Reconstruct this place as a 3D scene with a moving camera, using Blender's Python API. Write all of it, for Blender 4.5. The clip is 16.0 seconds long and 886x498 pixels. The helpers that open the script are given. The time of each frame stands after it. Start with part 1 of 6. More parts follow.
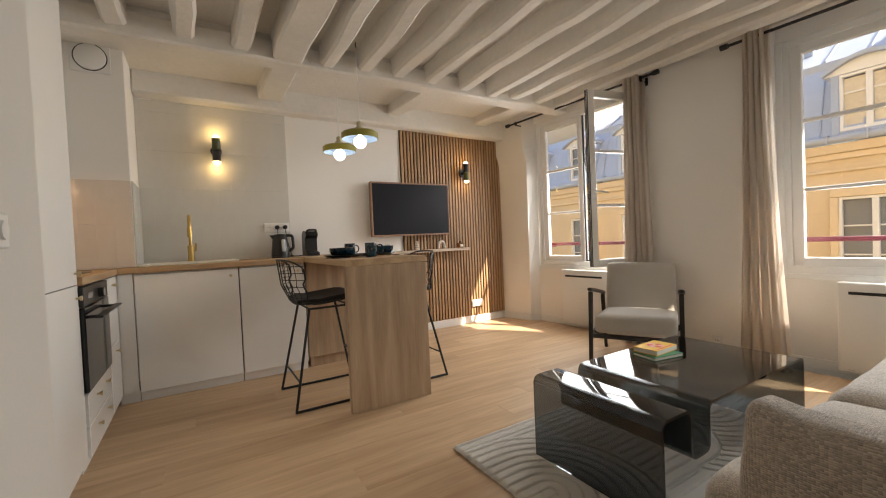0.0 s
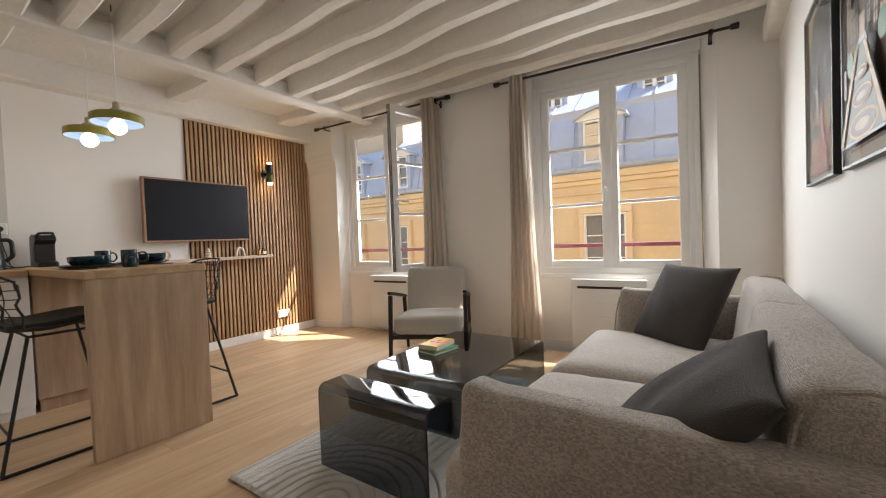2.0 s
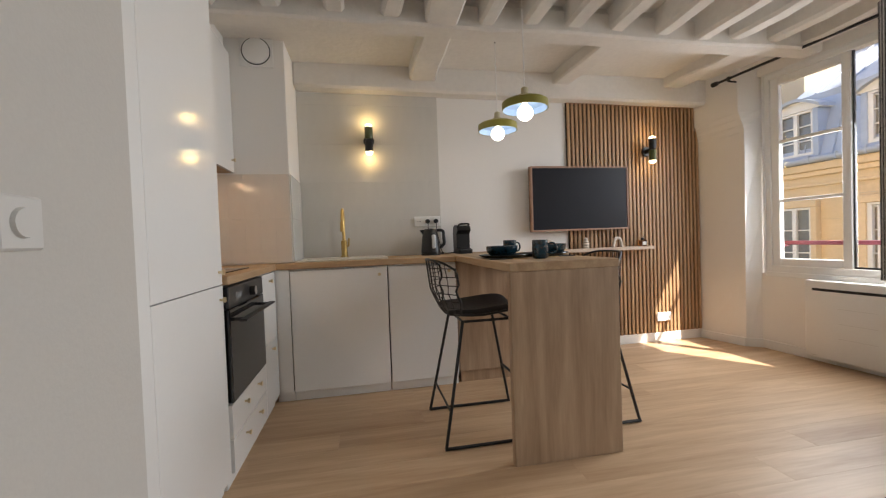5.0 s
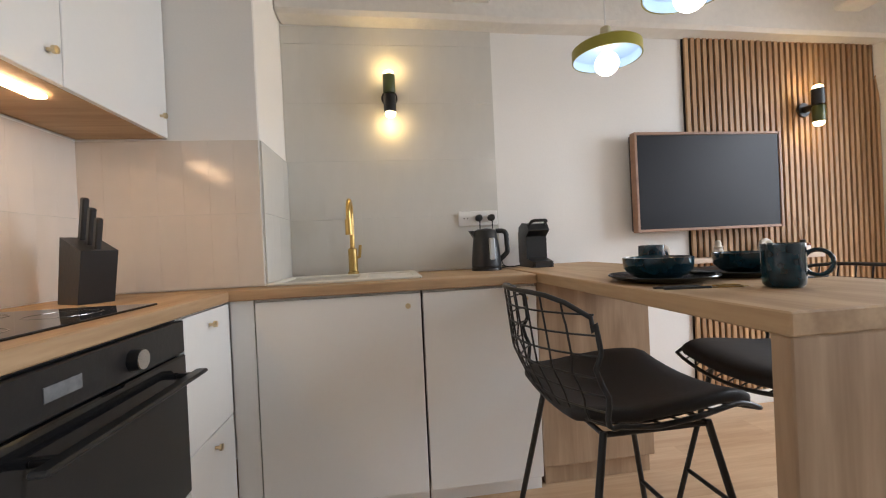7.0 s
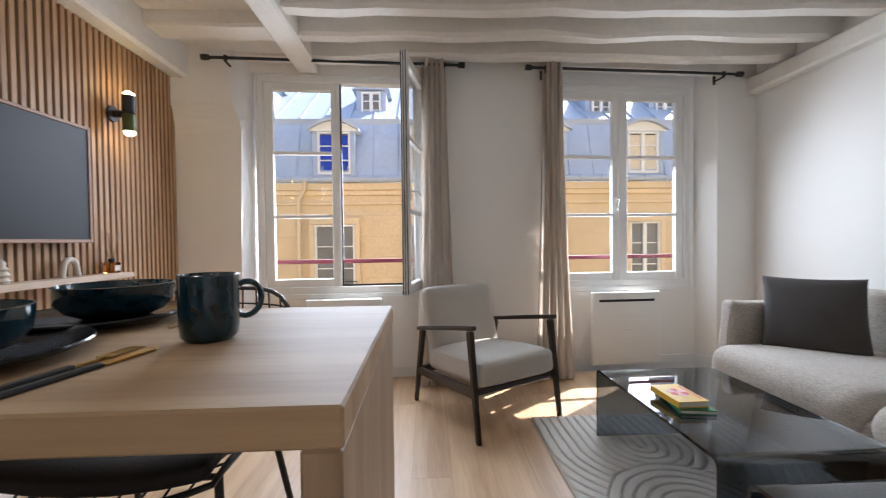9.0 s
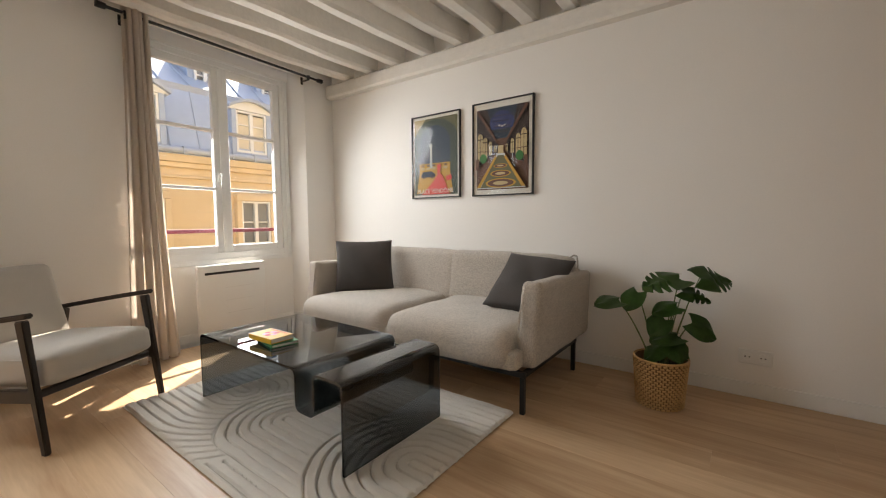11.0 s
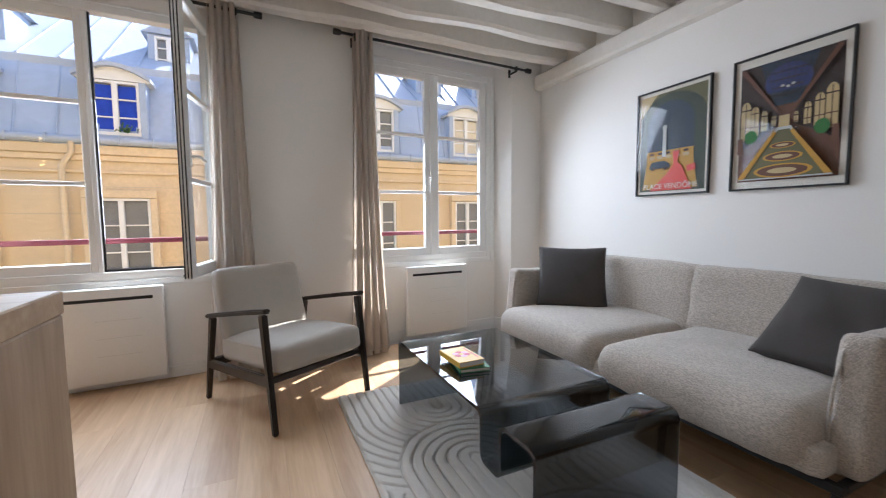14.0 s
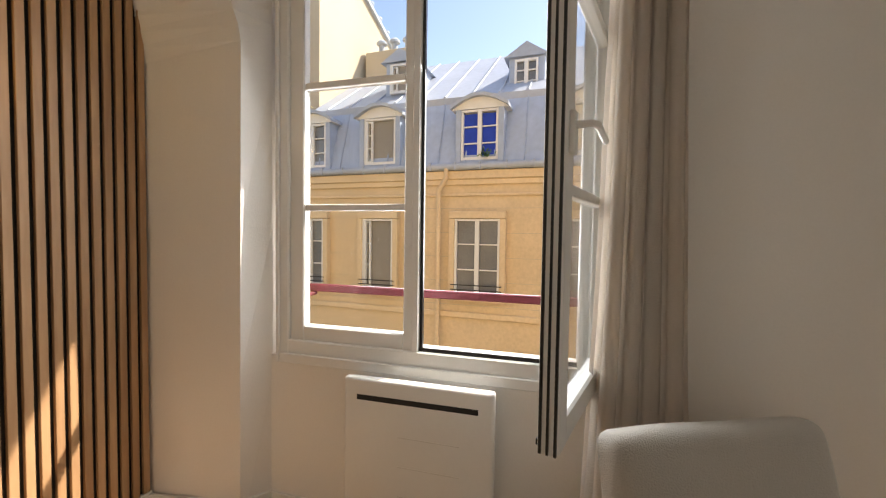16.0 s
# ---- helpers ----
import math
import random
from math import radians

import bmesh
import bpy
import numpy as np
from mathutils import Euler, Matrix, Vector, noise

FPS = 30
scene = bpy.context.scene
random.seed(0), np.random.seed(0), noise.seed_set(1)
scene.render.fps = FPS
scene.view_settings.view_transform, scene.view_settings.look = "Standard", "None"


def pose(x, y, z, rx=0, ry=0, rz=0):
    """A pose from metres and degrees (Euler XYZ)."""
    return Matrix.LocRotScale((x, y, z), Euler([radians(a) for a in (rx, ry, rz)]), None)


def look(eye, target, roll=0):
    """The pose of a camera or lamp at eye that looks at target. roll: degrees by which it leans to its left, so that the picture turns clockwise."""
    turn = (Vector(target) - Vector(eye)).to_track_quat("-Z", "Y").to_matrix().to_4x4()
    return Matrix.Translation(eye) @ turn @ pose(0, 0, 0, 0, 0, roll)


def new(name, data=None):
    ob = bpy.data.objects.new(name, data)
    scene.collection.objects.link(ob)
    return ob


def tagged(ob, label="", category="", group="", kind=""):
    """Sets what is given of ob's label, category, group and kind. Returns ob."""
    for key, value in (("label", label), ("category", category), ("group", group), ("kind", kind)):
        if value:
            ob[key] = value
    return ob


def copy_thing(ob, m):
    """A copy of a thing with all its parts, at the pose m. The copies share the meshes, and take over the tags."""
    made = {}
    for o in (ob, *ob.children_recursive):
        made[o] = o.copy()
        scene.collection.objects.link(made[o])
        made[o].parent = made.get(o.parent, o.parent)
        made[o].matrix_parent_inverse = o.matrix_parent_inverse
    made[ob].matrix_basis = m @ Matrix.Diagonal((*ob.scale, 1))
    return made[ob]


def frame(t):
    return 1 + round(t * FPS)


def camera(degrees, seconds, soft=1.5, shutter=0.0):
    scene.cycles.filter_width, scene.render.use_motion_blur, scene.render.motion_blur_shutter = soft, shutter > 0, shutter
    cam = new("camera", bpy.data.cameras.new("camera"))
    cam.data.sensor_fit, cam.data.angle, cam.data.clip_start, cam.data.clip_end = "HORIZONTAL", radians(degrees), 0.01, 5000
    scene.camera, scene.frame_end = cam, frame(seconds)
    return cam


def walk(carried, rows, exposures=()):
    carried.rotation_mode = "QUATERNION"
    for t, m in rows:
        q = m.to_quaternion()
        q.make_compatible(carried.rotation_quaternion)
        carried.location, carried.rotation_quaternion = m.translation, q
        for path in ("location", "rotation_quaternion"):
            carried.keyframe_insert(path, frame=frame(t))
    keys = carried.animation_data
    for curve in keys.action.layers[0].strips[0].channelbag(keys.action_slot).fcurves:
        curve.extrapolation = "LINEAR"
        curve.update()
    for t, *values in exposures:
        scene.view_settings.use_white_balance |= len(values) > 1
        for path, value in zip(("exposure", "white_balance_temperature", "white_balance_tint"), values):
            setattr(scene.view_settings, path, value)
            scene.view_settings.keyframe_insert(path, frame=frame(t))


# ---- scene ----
cam = camera(95.2, 16.0, soft=1.1, shutter=0.1)
METRES, EYE, TILT, LEAN, TURN = 5.6, 1.01, 0.0, 0.0, -33.2
PATH = [
    (0, (0.071, -0.154, 1.04), (1.106, 1.557, 0.991), -2.5),
    (0.5, (0.092, -0.169, 1.071), (1.217, 1.484, 1.012), -2.3),
    (1, (0.148, -0.206, 1.053), (1.436, 1.323, 1.003), -2.3),
    (1.5, (0.175, -0.238, 1.055), (1.658, 1.102, 1.001), -2.2),
    (2, (0.204, -0.287, 1.032), (1.85, 0.847, 0.98), -2.2),
    (2.5, (0.196, -0.321, 1.023), (1.947, 0.644, 0.967), -2.2),
    (3, (0.195, -0.32, 1.02), (1.924, 0.682, 0.948), -2.2),
    (3.5, (0.219, -0.303, 1.032), (1.755, 0.974, 0.942), -2.1),
    (4, (0.192, -0.126, 1.045), (1.373, 1.486, 0.961), -2.0),
    (4.5, (0.194, 0.162, 1.049), (0.942, 2.016, 0.986), -2.2),
    (5, (0.18, 0.484, 1.058), (0.56, 2.447, 1.011), -2.1),
    (5.2, (0.202, 0.615, 1.062), (0.468, 2.597, 1.024), -2.0),
    (7.3, (0.21, 1.801, 1.066), (0.482, 3.782, 1.063), -2.9),
    (7.5, (0.225, 1.875, 1.069), (0.744, 3.806, 1.063), -3.0),
    (8, (0.415, 2.043, 1.069), (1.634, 3.629, 1.06), -2.0),
    (8.5, (0.51, 2.145, 1.09), (2.329, 2.977, 1.071), -1.3),
    (9, (0.46, 2.148, 1.084), (2.457, 2.06, 1.041), -0.7),
    (9.5, (0.323, 2.139, 1.054), (2.168, 1.371, 0.974), -0.4),
    (10, (0.287, 2.183, 1.025), (1.89, 0.992, 0.915), 0.1),
    (10.2, (0.267, 2.199, 1.012), (1.78, 0.896, 0.892), -0.1),
    (12.3, (0.093, 2.171, 1.015), (1.053, 0.423, 0.861), 0.3),
    (12.5, (0.118, 2.158, 1.007), (1.119, 0.434, 0.851), 0.2),
    (13, (0.172, 2.1, 0.997), (1.393, 0.523, 0.841), -0.0),
    (13.5, (0.238, 2.016, 1.029), (1.768, 0.739, 0.866), -0.3),
    (14, (0.49, 1.92, 1.055), (2.303, 1.089, 0.902), -0.5),
    (14.5, (0.875, 1.862, 1.076), (2.849, 1.566, 0.951), -0.2),
    (15, (1.311, 1.871, 1.112), (3.295, 2.099, 1.012), 0.2),
    (15.5, (1.786, 2.023, 1.152), (3.699, 2.602, 1.069), 0.3),
    (16, (2.259, 2.213, 1.184), (4.145, 2.876, 1.107), 0.8),
]
# seconds, stops, white balance
EXPOSURES = [
    (0, 1.48, 7300, 14), (1, 1.5, 7050, 14), (2, 1.5, 6850, 14), (2.5, 1.5, 6650, 14), (3.5, 1.55, 6350, 14), (4, 1.58, 7650, 14), (4.5, 1.55, 7500, 14), (5, 1.43, 6650, 14),
    (7.4, 1.85, 6200, 14), (8, 1.8, 5800, 14), (8.5, 1.62, 5650, 14), (9, 1.5, 6000, 14), (9.5, 1.45, 6100, 14),
    (10, 1.5, 7200, 14), (12.5, 1.72, 6750, 14), (13.2, 1.65, 6250, 14), (14, 1.55, 5900, 14), (14.5, 1.45, 6100, 14), (15.5, 1.05, 7900, 14), (16, 1.1, 7200, 14),
]
walk(cam, [(t, look(eye, target, roll)) for t, eye, target, roll in PATH], EXPOSURES)

# ---- world, sun and daylight ----
SUN_TO = Vector((0.615, -0.785, 1.03)).normalized()
world = bpy.data.worlds.new("sky")
scene.world = world
world.use_nodes = True
wn, wl = world.node_tree.nodes, world.node_tree.links
sky = wn.new("ShaderNodeTexSky")
sky.sky_type, sky.sun_disc = "NISHITA", False
sky.sun_elevation = math.asin(SUN_TO.z)
sky.sun_rotation = math.atan2(SUN_TO.x, SUN_TO.y)
wl.new(sky.outputs[0], wn["Background"].inputs[0])
wn["Background"].inputs[1].default_value = 0.15
sun_data = bpy.data.lights.new("sun", "SUN")
sun_data.energy, sun_data.angle, sun_data.color = 5.0, radians(0.6), (1.0, 0.95, 0.86)
sun_lamp = new("sun", sun_data)
sun_lamp.matrix_world = look(SUN_TO * 30, (0, 0, 0))

# The window wall stands askew: local x points outdoors, local y north along the wall.
WM = pose(3.50, 3.52, 0, 0, 0, 3.3)


def window_light(u0, u1, z0, z1, watts):
    data = bpy.data.lights.new("window_light", "AREA")
    data.shape, data.size, data.size_y, data.energy, data.color = "RECTANGLE", u1 - u0, z1 - z0, watts, (0.84, 0.93, 1.0)
    data.spread = radians(141)
    ob = new("window_light", data)
    mid = WM @ Vector((0.265, (u0 + u1) / 2, (z0 + z1) / 2))
    ob.matrix_world = look(mid, mid - WM.to_3x3() @ Vector((1, 0, 0.55)))
    return ob


window_light(-1.26, -0.21, 0.80, 2.30, 14.5)
window_light(-3.56, -2.55, 0.80, 2.30, 14.5)


# ---- materials ----
def node(nt, kind, **values):
    n = nt.nodes.new(kind)
    for key, value in values.items():
        n.inputs[key.replace("_", " ")].default_value = value
    return n


def material(name, colour, rough=0.5, metal=0.0, vary=0.08, scale=6.0, grain=60.0, bump=0.1, stretch=(1, 1, 1), clear=0.0, sheen=0.0, per_object=0.0):
    """A painted, woven or plain surface: colour varied at two scales, with fine relief."""
    m = bpy.data.materials.new(name)
    m.use_nodes = True
    nt = m.node_tree
    b = nt.nodes["Principled BSDF"]
    tc = nt.nodes.new("ShaderNodeTexCoord")
    mp = nt.nodes.new("ShaderNodeMapping")
    mp.inputs["Scale"].default_value = stretch
    nt.links.new(tc.outputs["Object"], mp.inputs[0])
    n1, n2 = node(nt, "ShaderNodeTexNoise", Scale=scale, Detail=4.0), node(nt, "ShaderNodeTexNoise", Scale=grain, Detail=3.0)
    nt.links.new(tc.outputs["Object"], n1.inputs[0]), nt.links.new(mp.outputs[0], n2.inputs[0])
    ramp = nt.nodes.new("ShaderNodeMapRange")
    add = nt.nodes.new("ShaderNodeMath")
    add.operation = "ADD"
    nt.links.new(n1.outputs[0], add.inputs[0]), nt.links.new(n2.outputs[0], add.inputs[1])
    last = add
    if per_object:
        info = nt.nodes.new("ShaderNodeObjectInfo")
        mul = nt.nodes.new("ShaderNodeMath")
        mul.operation = "MULTIPLY_ADD"
        mul.inputs[1].default_value = per_object
        nt.links.new(info.outputs["Random"], mul.inputs[0]), nt.links.new(add.outputs[0], mul.inputs[2])
        last = mul
    ramp.inputs[1].default_value, ramp.inputs[2].default_value = 0.6, 1.4 + per_object
    ramp.inputs[3].default_value, ramp.inputs[4].default_value = 1 - vary, 1 + vary
    nt.links.new(last.outputs[0], ramp.inputs[0])
    mix = nt.nodes.new("ShaderNodeVectorMath")
    mix.operation = "SCALE"
    mix.inputs[0].default_value = colour
    nt.links.new(ramp.outputs[0], mix.inputs["Scale"])
    nt.links.new(mix.outputs[0], b.inputs["Base Color"])
    b.inputs["Roughness"].default_value, b.inputs["Metallic"].default_value = rough, metal
    b.inputs["Coat Weight"].default_value = clear
    b.inputs["Sheen Weight"].default_value = sheen
    if bump:
        bp = node(nt, "ShaderNodeBump", Strength=bump, Distance=0.01)
        nt.links.new(n2.outputs[0], bp.inputs["Height"])
        nt.links.new(bp.outputs[0], b.inputs["Normal"])
    return m


def wood(name, dark, light, along="X", rough=0.5, scale=1.0, per_object=0.5, bump=0.08, coat=0.0):
    """Boards with long grain and cathedral figure along one axis."""
    m = bpy.data.materials.new(name)
    m.use_nodes = True
    nt = m.node_tree
    b = nt.nodes["Principled BSDF"]
    tc, mp, info = nt.nodes.new("ShaderNodeTexCoord"), nt.nodes.new("ShaderNodeMapping"), nt.nodes.new("ShaderNodeObjectInfo")
    long, cross = 1.2 * scale, 14.0 * scale
    mp.inputs["Scale"].default_value = {"X": (long, cross, cross), "Y": (cross, long, cross), "Z": (cross, cross, long)}[along]
    shift = nt.nodes.new("ShaderNodeVectorMath")
    shift.operation = "MULTIPLY_ADD"
    shift.inputs[1].default_value = (37.0, 37.0, 37.0)
    comb = nt.nodes.new("ShaderNodeCombineXYZ")
    for i in range(3):
        nt.links.new(info.outputs["Random"], comb.inputs[i])
    nt.links.new(comb.outputs[0], shift.inputs[0]), nt.links.new(tc.outputs["Object"], mp.inputs[0]), nt.links.new(mp.outputs[0], shift.inputs[2])
    n1, n2 = node(nt, "ShaderNodeTexNoise", Scale=1.0, Detail=5.0, Distortion=0.6), node(nt, "ShaderNodeTexNoise", Scale=7.0, Detail=3.0)
    for n in (n1, n2):
        nt.links.new(shift.outputs[0], n.inputs[0])
    mixf = nt.nodes.new("ShaderNodeMath")
    mixf.operation = "MULTIPLY_ADD"
    mixf.inputs[1].default_value = 0.35
    nt.links.new(n2.outputs[0], mixf.inputs[0]), nt.links.new(n1.outputs[0], mixf.inputs[2])
    obj = nt.nodes.new("ShaderNodeMath")
    obj.operation = "MULTIPLY_ADD"
    obj.inputs[1].default_value = per_object * 0.4
    nt.links.new(info.outputs["Random"], obj.inputs[0]), nt.links.new(mixf.outputs[0], obj.inputs[2])
    ramp = nt.nodes.new("ShaderNodeValToRGB")
    ramp.color_ramp.elements[0].position, ramp.color_ramp.elements[1].position = 0.42, 0.95 + per_object * 0.2
    ramp.color_ramp.elements[0].color, ramp.color_ramp.elements[1].color = (*dark, 1), (*light, 1)
    nt.links.new(obj.outputs[0], ramp.inputs[0]), nt.links.new(ramp.outputs[0], b.inputs["Base Color"])
    b.inputs["Roughness"].default_value = rough
    b.inputs["Coat Weight"].default_value = coat
    bp = node(nt, "ShaderNodeBump", Strength=bump, Distance=0.004)
    nt.links.new(n2.outputs[0], bp.inputs["Height"]), nt.links.new(bp.outputs[0], b.inputs["Normal"])
    return m


def glow(name, colour, strength):
    m = bpy.data.materials.new(name)
    m.use_nodes = True
    b = m.node_tree.nodes["Principled BSDF"]
    b.inputs["Base Color"].default_value = (*colour, 1)
    b.inputs["Emission Color"].default_value = (*colour, 1)
    b.inputs["Emission Strength"].default_value = strength
    return m


def glassy(name, colour, rough=0.0, ior=1.45):
    m = bpy.data.materials.new(name)
    m.use_nodes = True
    b = m.node_tree.nodes["Principled BSDF"]
    b.inputs["Base Color"].default_value = (*colour, 1)
    b.inputs["Roughness"].default_value, b.inputs["IOR"].default_value = rough, ior
    b.inputs["Transmission Weight"].default_value = 1.0
    return m


def pane_glass(name, tint, gloss):
    """Thin clear glass: it lets light straight through and mirrors a little."""
    m = bpy.data.materials.new(name)
    m.use_nodes = True
    nt = m.node_tree
    nt.nodes.remove(nt.nodes["Principled BSDF"])
    tr, gl, mix, fr = nt.nodes.new("ShaderNodeBsdfTransparent"), nt.nodes.new("ShaderNodeBsdfGlossy"), nt.nodes.new("ShaderNodeMixShader"), nt.nodes.new("ShaderNodeLayerWeight")
    tr.inputs[0].default_value = (*tint, 1)
    gl.inputs["Roughness"].default_value = 0.01
    fr.inputs[0].default_value = 0.5
    power, amount = nt.nodes.new("ShaderNodeMath"), nt.nodes.new("ShaderNodeMath")
    power.operation, power.inputs[1].default_value = "POWER", 4.0
    amount.operation, amount.inputs[1].default_value, amount.inputs[2].default_value = "MULTIPLY_ADD", 0.65, gloss
    nt.links.new(fr.outputs["Facing"], power.inputs[0]), nt.links.new(power.outputs[0], amount.inputs[0])
    nt.links.new(amount.outputs[0], mix.inputs[0]), nt.links.new(tr.outputs[0], mix.inputs[1]), nt.links.new(gl.outputs[0], mix.inputs[2])
    nt.links.new(mix.outputs[0], nt.nodes["Material Output"].inputs[0])
    return m


WALL = material("white_wall_paint", (0.85, 0.825, 0.785), 0.7, vary=0.02, scale=1.5, grain=120, bump=0.05)
CEIL = material("white_beam_paint", (0.78, 0.745, 0.69), 0.75, vary=0.05, scale=3, grain=25, bump=0.35)
TRIM = material("white_trim_paint", (0.82, 0.81, 0.78), 0.4, vary=0.015, bump=0.02)
LACQ = material("white_cabinet_lacquer", (0.86, 0.85, 0.82), 0.09, vary=0.01, bump=0.01)
PVC = material("white_window_frame", (0.84, 0.84, 0.82), 0.3, vary=0.015, bump=0.02)
FLOOR = wood("oak_floor", (0.38, 0.228, 0.12), (0.61, 0.42, 0.255), "X", 0.42, 0.8, 0.45, 0.05)
OAK = wood("light_oak_board", (0.31, 0.20, 0.12), (0.53, 0.378, 0.245), "Z", 0.45, 1.0, 0.1, 0.06)
OAKX = wood("light_oak_worktop", (0.34, 0.21, 0.108), (0.56, 0.388, 0.225), "Y", 0.58, 1.0, 0.1, 0.05)
OAKW = wood("oak_worktop_along_wall", (0.34, 0.21, 0.108), (0.56, 0.388, 0.225), "X", 0.58, 1.0, 0.1, 0.05)
SLAT = wood("oak_slat", (0.275, 0.142, 0.066), (0.48, 0.295, 0.155), "Z", 0.5, 1.0, 0.7, 0.05)
FELT = material("black_felt", (0.012, 0.011, 0.010), 0.95, vary=0.3, grain=300, bump=0.3)
BLACK = material("black_metal", (0.012, 0.012, 0.013), 0.42, vary=0.2, bump=0.03)
BLKPL = material("black_plastic", (0.014, 0.014, 0.015), 0.35, vary=0.2, bump=0.05)
SEATPAD = material("black_seat_pad", (0.013, 0.012, 0.013), 0.6, vary=0.25, grain=220, bump=0.2)
KNOB = material("pale_brass", (0.68, 0.56, 0.36), 0.3, 1.0, vary=0.08, grain=150, bump=0.02)
BRASS = material("brushed_brass", (0.52, 0.36, 0.13), 0.28, 1.0, vary=0.1, grain=150, bump=0.03)
STEEL = material("steel", (0.6, 0.6, 0.6), 0.25, 1.0, vary=0.05, bump=0.02)
TILE = material("glazed_cream_tile", (0.65, 0.63, 0.58), 0.16, vary=0.03, scale=5, grain=18, bump=0.06, per_object=0.12)
PINK = material("glazed_blush_tile", (0.70, 0.64, 0.575), 0.14, vary=0.03, scale=5, grain=18, bump=0.06, per_object=0.12)
GROUT = material("grout", (0.66, 0.64, 0.60), 0.9, vary=0.05, bump=0.2)


def weave(name, colour, size, depth):
    """Coarse tweed: small uneven threads, lighter and darker, with relief."""
    m = bpy.data.materials.new(name)
    m.use_nodes = True
    nt = m.node_tree
    b = nt.nodes["Principled BSDF"]
    tc, mp = nt.nodes.new("ShaderNodeTexCoord"), nt.nodes.new("ShaderNodeMapping")
    mp.inputs["Scale"].default_value = size
    nt.links.new(tc.outputs["Object"], mp.inputs[0])
    cells = node(nt, "ShaderNodeTexVoronoi", Scale=1.0, Randomness=0.22)
    soft = node(nt, "ShaderNodeTexNoise", Scale=3.0, Detail=3.0)
    nt.links.new(mp.outputs[0], cells.inputs["Vector"]), nt.links.new(tc.outputs["Object"], soft.inputs[0])
    sep = nt.nodes.new("ShaderNodeSeparateColor")
    nt.links.new(cells.outputs["Color"], sep.inputs[0])
    thread, fade = nt.nodes.new("ShaderNodeMapRange"), nt.nodes.new("ShaderNodeMapRange")
    thread.inputs[3].default_value, thread.inputs[4].default_value = 0.70, 1.22
    fade.inputs[3].default_value, fade.inputs[4].default_value = 0.95, 1.05
    nt.links.new(sep.outputs[0], thread.inputs[0]), nt.links.new(soft.outputs[0], fade.inputs[0])
    mul, mix = nt.nodes.new("ShaderNodeMath"), nt.nodes.new("ShaderNodeVectorMath")
    mul.operation, mix.operation = "MULTIPLY", "SCALE"
    nt.links.new(thread.outputs[0], mul.inputs[0]), nt.links.new(fade.outputs[0], mul.inputs[1])
    mix.inputs[0].default_value = colour
    nt.links.new(mul.outputs[0], mix.inputs["Scale"]), nt.links.new(mix.outputs[0], b.inputs["Base Color"])
    b.inputs["Roughness"].default_value, b.inputs["Sheen Weight"].default_value = 0.95, 0.25
    bp = node(nt, "ShaderNodeBump", Strength=depth, Distance=0.003)
    bp.invert = True
    nt.links.new(cells.outputs["Distance"], bp.inputs["Height"]), nt.links.new(bp.outputs[0], b.inputs["Normal"])
    return m


SOFA = weave("grey_beige_weave", (0.49, 0.432, 0.37), (170, 330, 330), 0.6)
SOFA_SIDE = weave("grey_beige_side_weave", (0.49, 0.432, 0.37), (330, 165, 230), 0.9)
# Wall white darkened to grey: the pier's dimmer light is put into its colour.
PIER = material("shade_grey_wall_paint", (0.56, 0.53, 0.48), 0.7, vary=0.03, scale=1.5, grain=120, bump=0.05)
CHAIRF = material("light_grey_upholstery", (0.50, 0.46, 0.405), 0.95, vary=0.06, scale=8, grain=320, bump=0.5, sheen=0.25)
PILLOW = material("charcoal_cotton", (0.060, 0.051, 0.046), 0.95, vary=0.14, scale=7, grain=340, bump=0.5, sheen=0.08)
DARKW = wood("dark_stained_wood", (0.012, 0.008, 0.006), (0.035, 0.024, 0.018), "Z", 0.4, 1.0, 0.2, 0.05)
CURT = material("beige_curtain_cotton", (0.82, 0.755, 0.685), 0.95, vary=0.05, scale=5, grain=300, bump=0.4, sheen=0.15)
def translucent(m, share, colour):
    """Lets light through thin cloth."""
    nt = m.node_tree
    t, mx = nt.nodes.new("ShaderNodeBsdfTranslucent"), nt.nodes.new("ShaderNodeMixShader")
    t.inputs[0].default_value, mx.inputs[0].default_value = (*colour, 1), share
    nt.links.new(nt.nodes["Principled BSDF"].outputs[0], mx.inputs[1]), nt.links.new(t.outputs[0], mx.inputs[2])
    nt.links.new(mx.outputs[0], nt.nodes["Material Output"].inputs[0])


translucent(CURT, 0.4, (0.85, 0.77, 0.68))
RUG = material("cream_wool_rug", (0.84, 0.79, 0.71), 1.0, vary=0.05, scale=10, grain=260, bump=1.0, sheen=0.3)
# Darker wool for the carved grooves: their shade as a colour.
RUGLOW = material("rug_groove_shade", (0.70, 0.65, 0.575), 1.0, vary=0.1, scale=10, grain=260, bump=0.6)
SMOKE = glassy("smoked_glass", (0.15, 0.17, 0.185), 0.0, 1.5)
GLASS = pane_glass("window_glass", (0.97, 0.98, 0.98), 0.02)
PICGLASS = pane_glass("picture_glass", (0.98, 0.98, 0.98), 0.018)
SCREEN = material("dark_tv_screen", (0.009, 0.009, 0.013), 0.42, vary=0.05, bump=0.0)
SCREEN.node_tree.nodes["Principled BSDF"].inputs["Specular IOR Level"].default_value = 0.22
TVFRAME = wood("walnut_tv_frame", (0.22, 0.12, 0.075), (0.36, 0.21, 0.14), "X", 0.5)
OLIVE = material("olive_lamp_lacquer", (0.27, 0.24, 0.035), 0.35, vary=0.05, bump=0.02)
OLIVE_D = material("dark_olive_lacquer", (0.075, 0.09, 0.02), 0.3, vary=0.05, bump=0.02)
